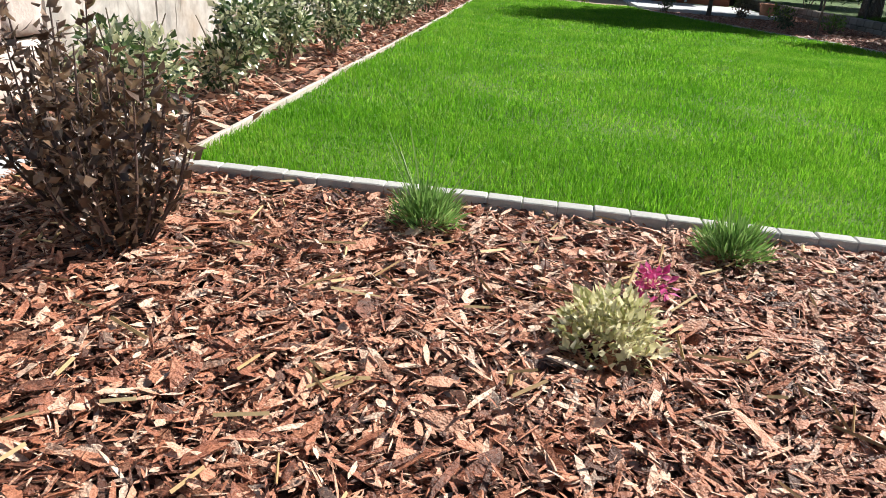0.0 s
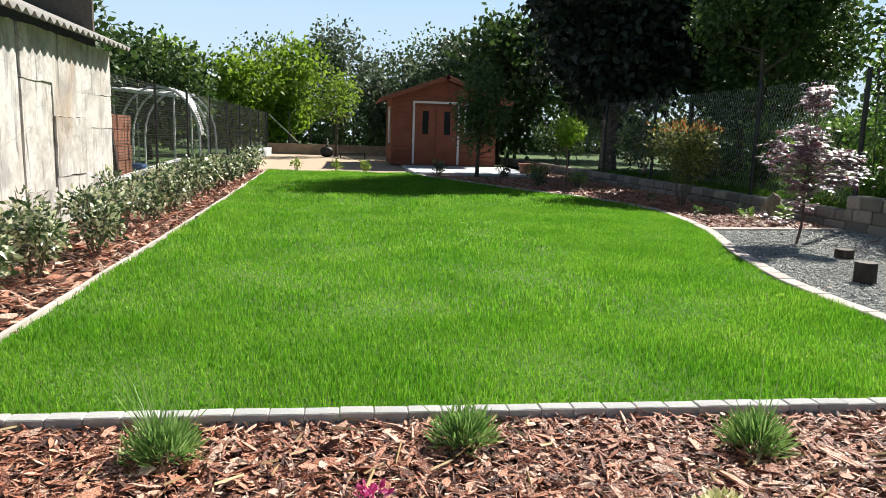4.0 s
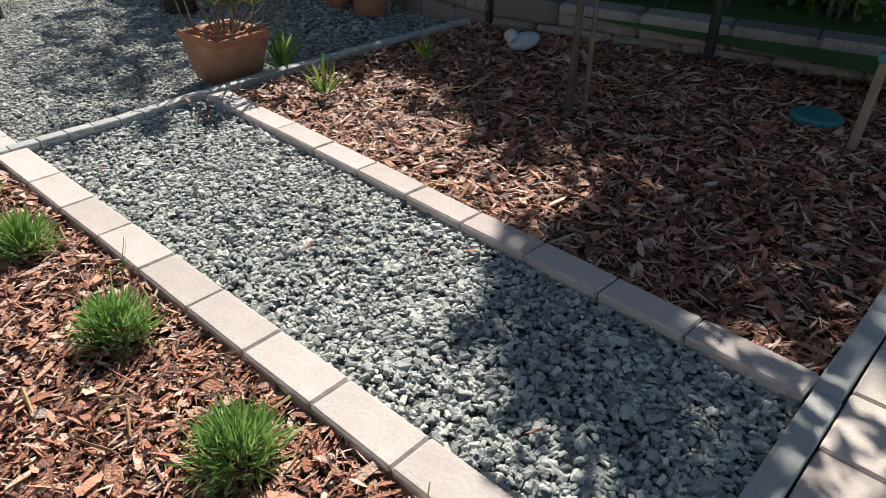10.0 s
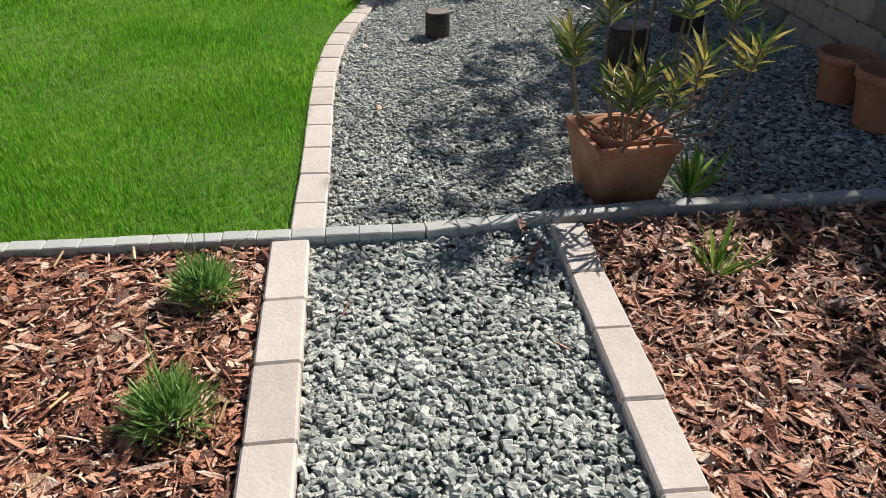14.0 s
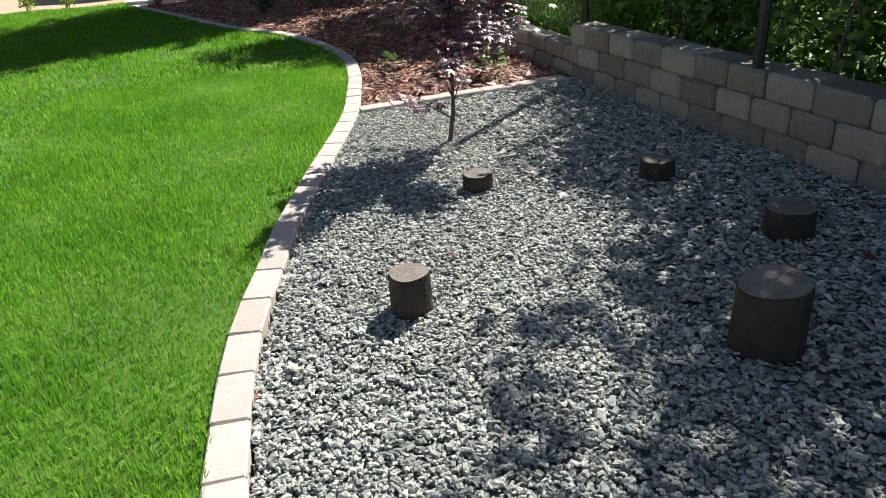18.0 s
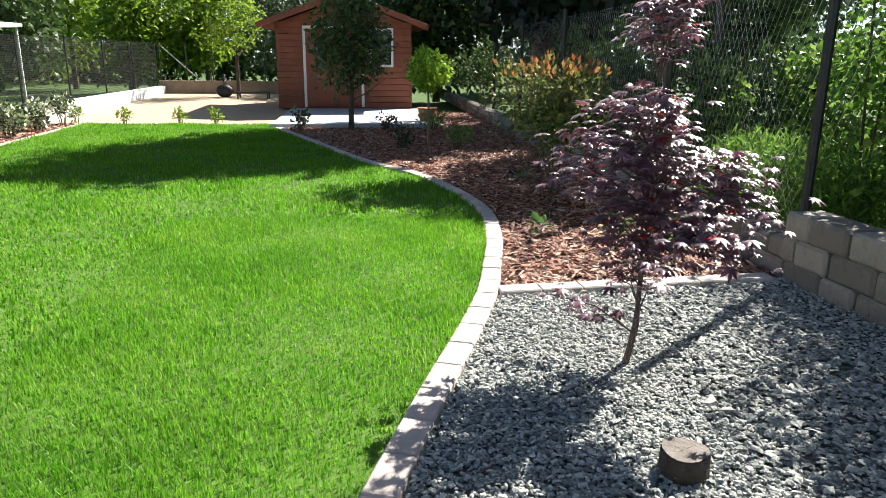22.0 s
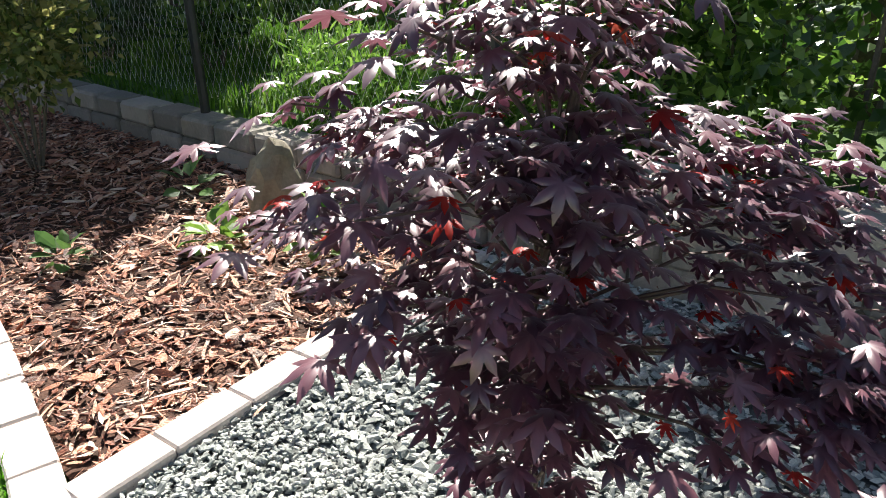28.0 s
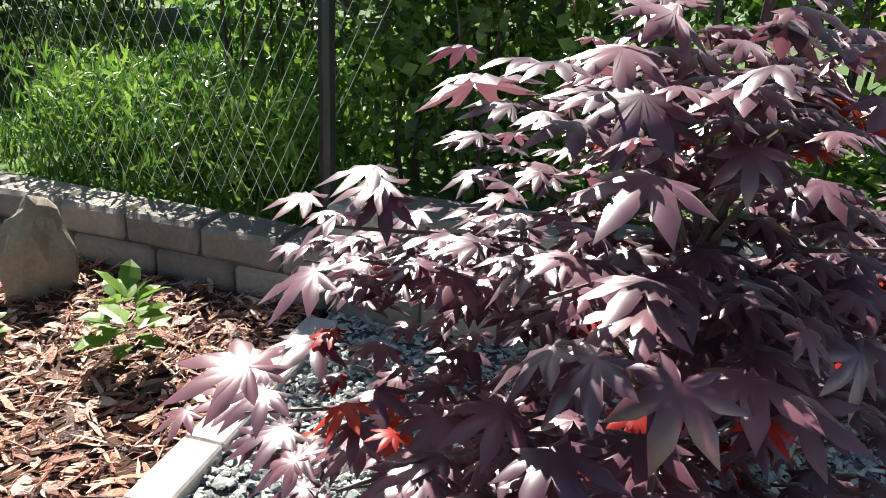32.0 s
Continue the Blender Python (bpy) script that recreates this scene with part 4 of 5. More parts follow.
def round_pot(at, r, h, label):
    t = thing("round_pot", at, label=label, category="flower pot", group="round pots by the wall")
    bm = bmesh.new()
    n = 24
    rr = [[bm.verts.new((r * s * math.cos(2 * math.pi * k / n), r * s * math.sin(2 * math.pi * k / n), z * h)) for k in range(n)] for s, z in ((0.68, 0), (0.8, 0.4), (0.95, 0.82), (1.05, 0.84), (1.06, 1), (0.94, 1), (0.9, 0.85), (0.0, 0.84))]
    for u, v in zip(rr, rr[1:]):
        for k in range(n):
            bm.faces.new((u[k], u[(k + 1) % n], v[(k + 1) % n], v[k]))
    part("body", bm, M_TERRA, t, smooth=True)
    return t


round_pot((6.72, 3.55, 0), 0.15, 0.27, "shaded round terracotta pot by the wall")
round_pot((6.7, 3.15, 0), 0.17, 0.3, "large shaded terracotta pot by the wall")


# ---- purple maple ----
MAPLE = (5.40, 7.15, 0.0)


def maple_leaf():
    """Seven pointed lobes, webbed near the stalk, drooping at the tips."""
    lobes = [(-132, 0.48), (-88, 0.76), (-44, 0.95), (0, 1.05), (44, 0.95), (88, 0.76), (132, 0.48)]
    v, f = [(0, 0, 0)], []

    def at(a, r, z):
        v.append((math.sin(a) * r, math.cos(a) * r, z))
        return len(v) - 1
    sinus = [at(radians(a), r, -0.05) for a, r in ((-160, 0.12), (-110, 0.28), (-66, 0.35), (-22, 0.39), (22, 0.39), (66, 0.35), (110, 0.28), (160, 0.12))]
    for k, (a, r) in enumerate(lobes):
        a = radians(a)
        left, right = at(a - 0.235, r * 0.64, -0.17), at(a + 0.235, r * 0.64, -0.17)
        rib, tip = at(a, r * 0.6, -0.08), at(a, r * 1.0, -0.33 * r)
        f += [(0, left, sinus[k]), (0, rib, left), (0, right, rib), (0, sinus[k + 1], right), (left, rib, tip), (rib, right, tip)]
    return v, f


maple = thing("japanese_maple", MAPLE, label="young purple red japanese maple standing in gravel", category="tree")
bm = bmesh.new()
stem = [(0.01, -0.01, -0.03), (0.045, -0.02, 0.2), (0.06, 0.01, 0.45), (0.04, 0.01, 0.75), (0.08, -0.03, 1.05), (0.07, -0.04, 1.4), (0.10, -0.03, 1.72)]
tube(bm, stem, [0.018, 0.016, 0.014, 0.012, 0.009, 0.006, 0.003], 8)
part("trunk", bm, M_MAPLETWIG, maple)
TIERS = [(0.3, 0.34, 2), (0.44, 0.15, 3), (0.54, 0.2, 3), (0.64, 0.26, 5), (0.74, 0.31, 6), (0.84, 0.36, 8), (0.94, 0.40, 9), (1.03, 0.40, 9), (1.12, 0.33, 8), (1.2, 0.23, 7), (1.28, 0.13, 5), (1.52, 0.09, 4), (1.6, 0.14, 4), (1.67, 0.12, 4), (1.73, 0.06, 3)]
limbs = []
# the low bough that spreads over the gravel on the south-east side
for k in range(14):
    u = (k + 0.5) / 14
    limbs.append((1.06 - 0.34 * u + 0.03 * math.sin(k * 2.1), -0.5 - 1.2 * u + 0.12 * math.sin(k * 5.3), 0.42 + 0.17 * u + 0.12 * ((k * 0.618) % 1)))
for z, reach, m in TIERS:
    for k in range(m):
        a = k * 2 * math.pi / m + z * 9 + rng.uniform(-0.3, 0.3)
        r = reach * rng.uniform(0.65, 1.15)
        if 0.4 < z < 0.8 and math.cos(a - 2.3) > 0.6:
            r *= 0.72
        if 0.6 < z < 1.25 and math.cos(a + 1.2) > 0.3:
            r *= 0.55
        if z < 0.4:
            a = 2.6 + 0.8 * k
        limbs.append((z, a, r))
mp, md = [], []
for z, a, r in limbs:
    b = Vector((0.06, -0.01, z - 0.17))
    lean = 0.1 * max(0, z - 1.1)
    e = Vector((math.cos(a) * r + lean, math.sin(a) * r - lean, z + rng.uniform(-0.04, 0.05) - 0.05 * (r > 0.5)))
    bm = bmesh.new()
    tube(bm, [b, b.lerp(e, 0.5) + Vector((0, 0, 0.05)), e], [0.0045, 0.003, 0.0015], 5)
    part("branch", bm, M_MAPLETWIG, maple)
    low = r > 0.41 and z > 0.6
    for j in range(34 if low else int((10 + 40 * r) * (0.7 if z < 0.6 else 1))):
        s = rng.uniform(0.5 if low else 0.36, 1.06)
        q = b.lerp(e, s) + Vector((*(rng.normal(0, 0.07 if low else 0.05, 2)), 0.05 * math.sin(s * 3) + rng.normal(0, 0.02)))
        mp.append(q), md.append((math.cos(a) + rng.normal(0, 0.6), math.sin(a) + rng.normal(0, 0.6), -0.12 + rng.normal(0, 0.2)))
mp, md = np.array(mp), np.array(md)
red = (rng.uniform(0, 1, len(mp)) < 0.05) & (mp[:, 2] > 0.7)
for k, m, lab in ((~red, M_MAPLE, "drooping purple leaves with a silky sheen"), (red, M_MAPLERED, "small leaves coloured bright red as if lit through")):
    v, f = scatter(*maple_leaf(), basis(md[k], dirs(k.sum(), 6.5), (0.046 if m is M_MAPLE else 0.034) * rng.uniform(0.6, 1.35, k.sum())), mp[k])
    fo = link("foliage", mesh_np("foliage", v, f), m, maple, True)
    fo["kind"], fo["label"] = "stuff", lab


# ---- bed plants ----
def lavender(at, r=0.11, h=0.14, label="small bushy lavender plant in bark mulch", spikes=0):
    t = thing("lavender", at, label=label, category="lavender", group="lavender plants along the kerbs")
    n = 950
    d = dirs(n, 0.9)
    d[:, 2] = np.abs(d[:, 2]) + 0.05
    p = d * np.array([r, r, h * 0.9]) * rng.uniform(0.25, 0.85, n)[:, None]
    v, f = scatter([(-0.035, 0, 0), (0.035, 0, 0), (0.04, 0.6, 0.0), (-0.04, 0.6, 0.0), (0, 1, 0.0)], [(0, 1, 2), (0, 2, 3), (3, 2, 4)], basis(d + rng.normal(0, 0.35, (n, 3)) + (0, 0, 0.5), dirs(n), 0.055 * rng.uniform(0.6, 1.3, n)), p)
    link("foliage", mesh_np("foliage", v, f), M_LAV, t)
    if spikes:
        m = spikes
        dd = dirs(m, 2.5)
        v, f = scatter([(-0.009, 0, 0), (0.009, 0, 0), (0.006, 1, 0), (-0.006, 1, 0)], [(0, 1, 2), (0, 2, 3)], basis(dd, dirs(m), rng.uniform(0.16, 0.3, m)), dd * 0.03)
        link("stalk", mesh_np("stalk", v, f), M_LAV, t)["kind"] = "stuff"
    return t


for i, (x, y) in enumerate(((-0.25, 1.965), (0.70, 2.0), (1.68, 1.89), (2.61, 1.885), (3.445, 1.87), (3.44, 1.335), (3.445, 0.655), (3.43, 0.02), (3.42, -0.56))):
    lavender((x, y, RISE), rng.uniform(0.11, 0.135), rng.uniform(0.12, 0.15), spikes=22 if i == 0 else 6)


def cushion(name, at, r, h, material, label, flower=None, spot=(0, 0), n=420, leaf=0.045, category="flower"):
    t = thing(name, at, label=label, category=category)
    d = dirs(n, 0.8)
    d[:, 2] = np.abs(d[:, 2])
    p = d * np.array([r, r, h]) * rng.uniform(0.35, 1, n)[:, None]
    leaves("foliage", p, d, leaf, material, t, (LEAF_V, LEAF_F), -0.3, 0.5)
    if flower:
        m = 70
        d2 = dirs(m, 0.8)
        p2 = np.array([spot[0], spot[1], h * 0.95]) + d2 * 0.05 * rng.uniform(0.3, 1, m)[:, None]
        leaves("blossom", p2, d2, 0.026, flower, t, (LEAF_V, LEAF_F), 0, 0.5)["label"] = "bright pink blossom"
    return t


cushion("variegated_cushion", (0.28, 1.34, RISE), 0.13, 0.13, M_VARIEG, "cream variegated cushion plant with pink blossom", M_PINK, (0.09, 0.08), 900, 0.027)
cushion("variegated_cushion", (1.25, 1.335, RISE), 0.12, 0.14, M_VARIEG, "cream variegated cushion plant without blossom", None, (0, 0), 900, 0.027)
cushion("variegated_cushion", (2.50, 1.21, RISE), 0.1, 0.11, M_VARIEG, "small cream green cushion plant with pink blossom", M_PINK, (0.0, 0.02), 600, 0.025)
cushion("coral_bells", (2.07, 0.715, RISE), 0.13, 0.12, M_ORANGE, "orange leaved coral bells in bark mulch", None, n=300, leaf=0.055)
cushion("pink_cushion", (2.735, 0.26, RISE), 0.09, 0.09, M_HOSTADARK, "low cushion plant with pink blossom", M_PINK, (0, 0), 160)


def shrub(name, at, r, h, n, leaf, material, label, category="shrub", stems=9, form=(LEAF_V, LEAF_F), group="", hollow=0.25, low=0.12, red=None):
    t = thing(name, at, label=label, category=category, group=group)
    for k in range(stems):
        bm = bmesh.new()
        a = k * 2.4
        e = Vector((math.cos(a) * r * 0.75, math.sin(a) * r * 0.75, h * rng.uniform(0.7, 0.98)))
        tube(bm, [(math.cos(a) * 0.03, math.sin(a) * 0.03, -0.03), Vector(e) * 0.5 + Vector((0, 0, h * 0.05)), e], [0.009, 0.006, 0.003], 4)
        part("stem", bm, M_TWIG, t)
    b = blobs_on((0, 0, h * (0.5 + low / 2)), (r, r, h * (0.5 - low / 2)), 12, 0.5)
    p, d = crown_points(b, n, hollow)
    p[:, 2] = np.clip(p[:, 2], 0.02, None)
    leaves("foliage", p, d + (0, 0, 0.35), leaf, material, t, form, 0.1, 0.6)
    if red:
        k = (p[:, 2] > h * 0.75) & (rng.uniform(0, 1, len(p)) < 0.55)
        leaves("young_leaves", p[k] + (0, 0, leaf * 0.5), d[k] + (0, 0, 0.8), leaf * 1.05, red, t, form, -0.2, 0.5)["label"] = "orange red young leaves"
    return t


def twiggy(name, at, r, h, shoots, leaf, material, label):
    """A shrub of upright shoots set with paired pointed leaves."""
    t = thing(name, at, label=label, category="shrub")
    pp, dd = [], []
    for k in range(shoots):
        a, s = k * 2.4, math.sqrt((k + 0.5) / shoots)
        top = h * rng.uniform(0.55, 1.05) * (1.1 - 0.35 * s)
        b, e = Vector((math.cos(a) * 0.05 * s, math.sin(a) * 0.05 * s, -0.03)), Vector((math.cos(a) * r * s, math.sin(a) * r * s, top))
        m = b.lerp(e, 0.5) + Vector((math.cos(a), math.sin(a), 0)) * r * 0.15 * s
        bm = bmesh.new()
        tube(bm, [b, m, e], [0.006, 0.0045, 0.002], 4)
        part("stem", bm, M_MAPLETWIG, t)
        steps = int(top / 0.016)
        for j in range(steps):
            u = 0.12 + 0.88 * j / steps
            q = (b.lerp(m, u * 2) if u < 0.5 else m.lerp(e, u * 2 - 1))
            for w in (0, 1):
                g = j * 1.9 + w * 2.1 + k
                pp.append(q + Vector(rng.normal(0, 0.012, 3))), dd.append((math.cos(g), math.sin(g), 0.75 + rng.normal(0, 0.35)))
    leaves("foliage", np.array(pp), np.array(dd), leaf, material, t, (LEAF_V, LEAF_F), 0, 0.15, 0.45)
    return t


for i in range(3):
    x, y = ((-1.02, 1.56), (-1.27, 1.72), (-1.62, 1.5))[i]
    twiggy("ninebark_shrub", (x, y, RISE), (0.22, 0.24, 0.18)[i], (0.52, 0.64, 0.42)[i], (25, 28, 15)[i], 0.038, M_DARKSHRUB, "dark purple leaved ninebark shrub in bark mulch")
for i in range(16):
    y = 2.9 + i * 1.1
    shrub("laurel_hedge_plant", (-1.83 - 0.016 * (y - 3) + rng.uniform(-0.05, 0.05), y, 0), rng.uniform(0.24, 0.29), rng.uniform(0.56, 0.68), 1300 if i < 8 else 520, 0.052 if i < 8 else 0.08, M_LAUREL, "glossy evergreen hedge shrub with cream leaves and painted glints", group="hedge along the wall", stems=6)


def rosette(name, at, r, h, m, material, label):
    t = thing(name, at, label=label, category="plant", group="young perennials in the bark bed")
    a = np.arange(m) * 2.4
    k = rng.uniform(0.3, 1, m)
    d = np.stack([np.cos(a) * k, np.sin(a) * k, 1.2 - k], 1)
    p = d * np.array([r * 0.4, r * 0.4, h])
    v, f = scatter([(0, 0, 0), (-0.3, 0.35, 0.06), (0, 0.4, 0), (0.3, 0.35, 0.06), (-0.26, 0.7, 0.03), (0, 0.72, -0.02), (0.26, 0.7, 0.03), (0, 1, -0.12)], LONG_F, basis(d * (1, 1, 0.4), dirs(m, 3), r * 0.75 * rng.uniform(0.7, 1.1, m)), p)
    link("foliage", mesh_np("foliage", v, f), material, t)
    return t


rosette("hosta", (5.62, 9.79, 0), 0.15, 0.1, 16, M_HOSTADARK, "young green hosta in shaded bark mulch")
rosette("hosta", (6.17, 9.42, 0), 0.17, 0.13, 18, M_HOSTA, "young lime green hosta in sunlit bark mulch")
rosette("hosta", (6.5, 10.17, 0), 0.21, 0.16, 9, M_HOSTADARK, "broad leaved green hosta beside the low wall")
rosette("hydrangea", (6.38, 8.87, 0), 0.16, 0.3, 34, M_HOSTA, "lime green young shrub with pointed leaves")
rosette("hosta", (5.97, 12.3, 0), 0.14, 0.12, 14, M_HOSTADARK, "young green perennial in shaded bark mulch")
shrub("photinia", (6.18, 11.5, 0), 0.62, 1.62, 3000, 0.062, M_PHOT, "photinia shrub with orange red young leaves", red=M_PHOTRED, low=0.3)
bt = thing("ball_tree", (5.05, 14.6, 0), label="small ball shaped standard tree with lime green crown", category="tree")
bm = bmesh.new()
tube(bm, [(0, 0, -0.05), (0.01, 0, 0.5), (0, 0.01, 1.0)], [0.025, 0.02, 0.016], 8)
part("trunk", bm, M_TWIG, bt)
p, d = crown_points(blobs_on((0, 0, 1.25), (0.31, 0.31, 0.26), 10, 0.55), 1500, 0.4)
leaves("crown", p, d, 0.07, M_BALL, bt, (LEAF_V, LEAF_F))
shrub("spirea", (4.73, 15.58, 0), 0.22, 0.38, 260, 0.06, M_TREE3, "grey green small shrub in the bark bed")
shrub("spirea", (5.58, 15.4, 0), 0.22, 0.38, 260, 0.06, M_HOSTA, "light green small shrub in the bark bed")
shrub("spirea", (5.5, 18.5, 0), 0.3, 0.4, 260, 0.07, M_HOSTA, "light green rounded shrub by the terrace")
shrub("spirea", (4.52, 18.4, 0.0), 0.2, 0.32, 200, 0.06, M_DARKSHRUB, "dark leaved small shrub by the terrace")
shrub("spirea", (2.81, 18.6, 0), 0.2, 0.42, 200, 0.07, M_TREE3, "grey leaved small shrub by the terrace")
tree("young_conifer", (3.83, 18.5, 0), 3.0, 0.85, 3600, 0.10, M_TREE2, "dark bushy young tree in front of the shed", 0.05, 0.2, 22)
bm = bmesh.new()
bmesh.ops.create_icosphere(bm, subdivisions=3, radius=0.2)
for v in bm.verts:
    c = v.co.copy()
    lump = 1 + 0.35 * noise.noise(c * 7) + 0.12 * noise.noise(c * 21)
    v.co = Vector((c.x * 0.85, c.y * 0.5, c.z * 1.25)) * lump
    v.co.x *= 1 - 0.9 * max(0, c.z)
    v.co.z += 0.05 * c.x
rk = part("boulder", bm, M_ROCK)
rk.location = (6.7, 9.62, 0.13)
tagged(rk, label="upright rough brown boulder in bark mulch", category="rock")


# ---- fences ----
fence = tagged(new("chain_link_fence"), label="chain link fence with dark steel posts behind the wall", category="fence")
FX = WALL_X + 0.16
for y, z0 in ((-2.5, 0.2), (0.6, 0.2), (3.4, 0.45), (6.2, 0.45), (8.52, 0.4), (11.0, 0.2), (15.0, 0.2), (18.0, 0.2), (21.0, 0.2)):
    bm = bmesh.new()
    tube(bm, [(FX, y, z0 - 0.1), (FX, y, 2.15)], [0.034, 0.034], 8)
    part("post", bm, M_RAIL, fence)
cv, cf = [], []
step, top, bot = 0.075, 2.05, 0.35
for y in np.arange(8.7, 20, step):
    for s in (-1, 1):
        a = np.array([FX + 0.035 + 0.004 * s, y, bot])
        b = np.array([FX + 0.035 + 0.004 * s, y + s * (top - bot) * 0.5, top])
        i = len(cv)
        o = np.array([0, 0.0019, 0])
        cv += [a - o, a + o, b + o, b - o]
        cf.append((i, i + 1, i + 2, i + 3))
link("mesh_wire", mesh_np("mesh_wire", cv, cf), M_WIRE, fence)


# ---- hedge behind the wall ----
def hedge(name, blobs, n, size, material, label):
    t = thing(name, (0, 0, 0), label=label, category="hedge")
    p, d = crown_points(blobs, n, 0.35)
    leaves("foliage", p, d, size, material, t, (SIMPLE_V, SIMPLE_F), 0.25, 0.8)
    for c, r in blobs[::2]:
        for k in range(2):
            bm = bmesh.new()
            x, y = c[0] + rng.normal(0, 0.2), c[1] + rng.normal(0, 0.3)
            tube(bm, [(x, y, 0.15), (x + rng.normal(0, 0.1), y + rng.normal(0, 0.1), c[2]), (x + rng.normal(0, 0.2), y + rng.normal(0, 0.2), c[2] + r[2] * 0.7)], [0.016, 0.011, 0.004], 4)
            part("stem", bm, M_TRUNK, t)
    return t


# Last stretch takes a lighter leaf: its sunlit look is put into colour
for i in range(8):
    y0 = -2.6 + i * 1.6
    lumps = [((8.15 + rng.uniform(-0.2, 0.55) + 0.4 * (i < 2) + 0.75 * (i == 7), y0 + rng.uniform(0, 1.6), z), np.array([0.5, 0.55, 0.45]) * rng.uniform(0.85, 1.2)) for z in np.linspace(0.35, (2.7, 2.9, 2.9, 2.6, 2.7, 2.9, 2.9, 3.0)[i], 20)]
    hedge("wild_hedge", lumps, 5500 if i == 7 else 9500 if i > 4 else 11500, 0.08 if i > 4 else 0.088, M_WEED if i == 7 else M_HEDGE, "dense leafy green wild hedge behind the fence")
p = fill([(7.32, 8.7), (8.2, 8.7), (8.2, 10.7), (7.32, 10.5)], 170)
wd = tagged(new("weed_clump"), label="tall green weeds behind the low wall", category="weeds", kind="stuff")
pp = np.repeat(np.c_[p, np.full(len(p), 0.2)], 14, 0)
pp[:, 2] += np.tile(np.linspace(0.05, 0.5, 14), len(p))
dd = dirs(len(pp), 0.6)
leaves("foliage", pp + rng.normal(0, 0.04, pp.shape), dd, 0.11, M_WEED, wd, (LONG_V, LONG_F), -0.2, 0.3)

# west mesh fence with its clutter
wf = tagged(new("mesh_fence"), label="dark welded mesh fence with thin posts behind the hedge", category="fence")
FW = [(-2.42, WEND + 0.05), (-2.42, 25.4)]
for k in range(9):
    s = k / 8
    bm = bmesh.new()
    tube(bm, [(FW[0][0] + (FW[1][0] - FW[0][0]) * s, FW[0][1] + (FW[1][1] - FW[0][1]) * s, -0.1), (FW[0][0] + (FW[1][0] - FW[0][0]) * s, FW[0][1] + (FW[1][1] - FW[0][1]) * s, 1.6)], [0.02, 0.02], 6)
    part("post", bm, M_RAIL, wf)
cv, cf = [], []
d = np.array([FW[1][0] - FW[0][0], FW[1][1] - FW[0][1], 0])
L = np.linalg.norm(d)
d /= L
o3 = np.array([FW[0][0], FW[0][1], 0])
for s in np.arange(0, L, 0.05):
    i = len(cv)
    a = o3 + d * s
    cv += [a + (0, 0, 0.1), a + d * 0.008 + (0, 0, 0.1), a + d * 0.008 + (0, 0, 1.58), a + (0, 0, 1.58)]
    cf.append((i, i + 1, i + 2, i + 3))
for z in np.arange(0.1, 1.6, 0.035):
    i = len(cv)
    a, b = o3 + (0, 0, z), o3 + d * L + (0, 0, z)
    cv += [a, b, b + (0, 0, 0.007), a + (0, 0, 0.007)]
    cf.append((i, i + 1, i + 2, i + 3))
link("mesh_wire", mesh_np("mesh_wire", cv, cf), M_RAIL, wf)
wf.matrix_world = WEST

# ---- background trees ----
tree("spruce", (8.0, 19.9, 0.1), 9.5, 2.4, 26000, 0.27, M_SPRUCE, "tall dark spruce beside the shed", 0.22, 0.16, 60)
# orchard, neighbours and far belt
for x, y, h, r, m, lab in ((-5.6, 16.5, 4.6, 2.0, M_TREE2, "leafy plum tree behind the mesh fence"), (-6.4, 11.0, 4.6, 2.2, M_TREE2, "leafy plum tree behind the outbuilding"), (-5.0, 22.5, 3.9, 1.9, M_TREE2, "leafy tree behind the mesh fence"),
        (-3.6, 29.0, 4.1, 1.7, M_TREE1, "fresh green tree behind the yard"), (-1.5, 31.0, 4.7, 2.0, M_TREE1, "fresh green tree behind the yard"), (0.6, 34.5, 6.0, 2.2, M_TREE3, "tall airy tree in the distance"), (-6.5, 32.0, 4.6, 2.4, M_TREE1, "fresh green tree in the distance"),
        (2.6, 29.0, 3.9, 1.8, M_TREE3, "grey green willowy tree behind the shed"), (4.6, 27.5, 5.0, 1.9, M_TREE3, "grey green tree behind the shed"), (6.2, 25.5, 5.6, 2.0, M_TREE2, "leafy tree behind the shed"), (10.5, 26.0, 6.5, 2.6, M_TREE2, "leafy tree behind the shed"),
        (-10.0, 38.0, 6.0, 3.2, M_TREE2, "tree in the distance"), (-3.0, 42.0, 6.0, 3.2, M_TREE2, "tree in the distance"), (5.0, 40.0, 6.5, 3.2, M_TREE2, "tree in the distance"), (13.0, 38.0, 7.5, 3.4, M_TREE2, "tree in the distance")):
    k = 1.13
    tree("tree", (4.1 + k * (x - 4.1), 4.2 + k * (y - 4.2), -0.05), h * k, r * k, 7500 if x > 6 else 5000, 0.26 if x > 6 else 0.21, m, lab, 0.11, 0.08, 26)
tree("fruit_tree", (0.0, 28.1, 0.1), 3.3, 1.25, 1500, 0.11, M_TREE1, "young fruit tree with airy crown in the yellow yard", 0.06, 0.38, 12)
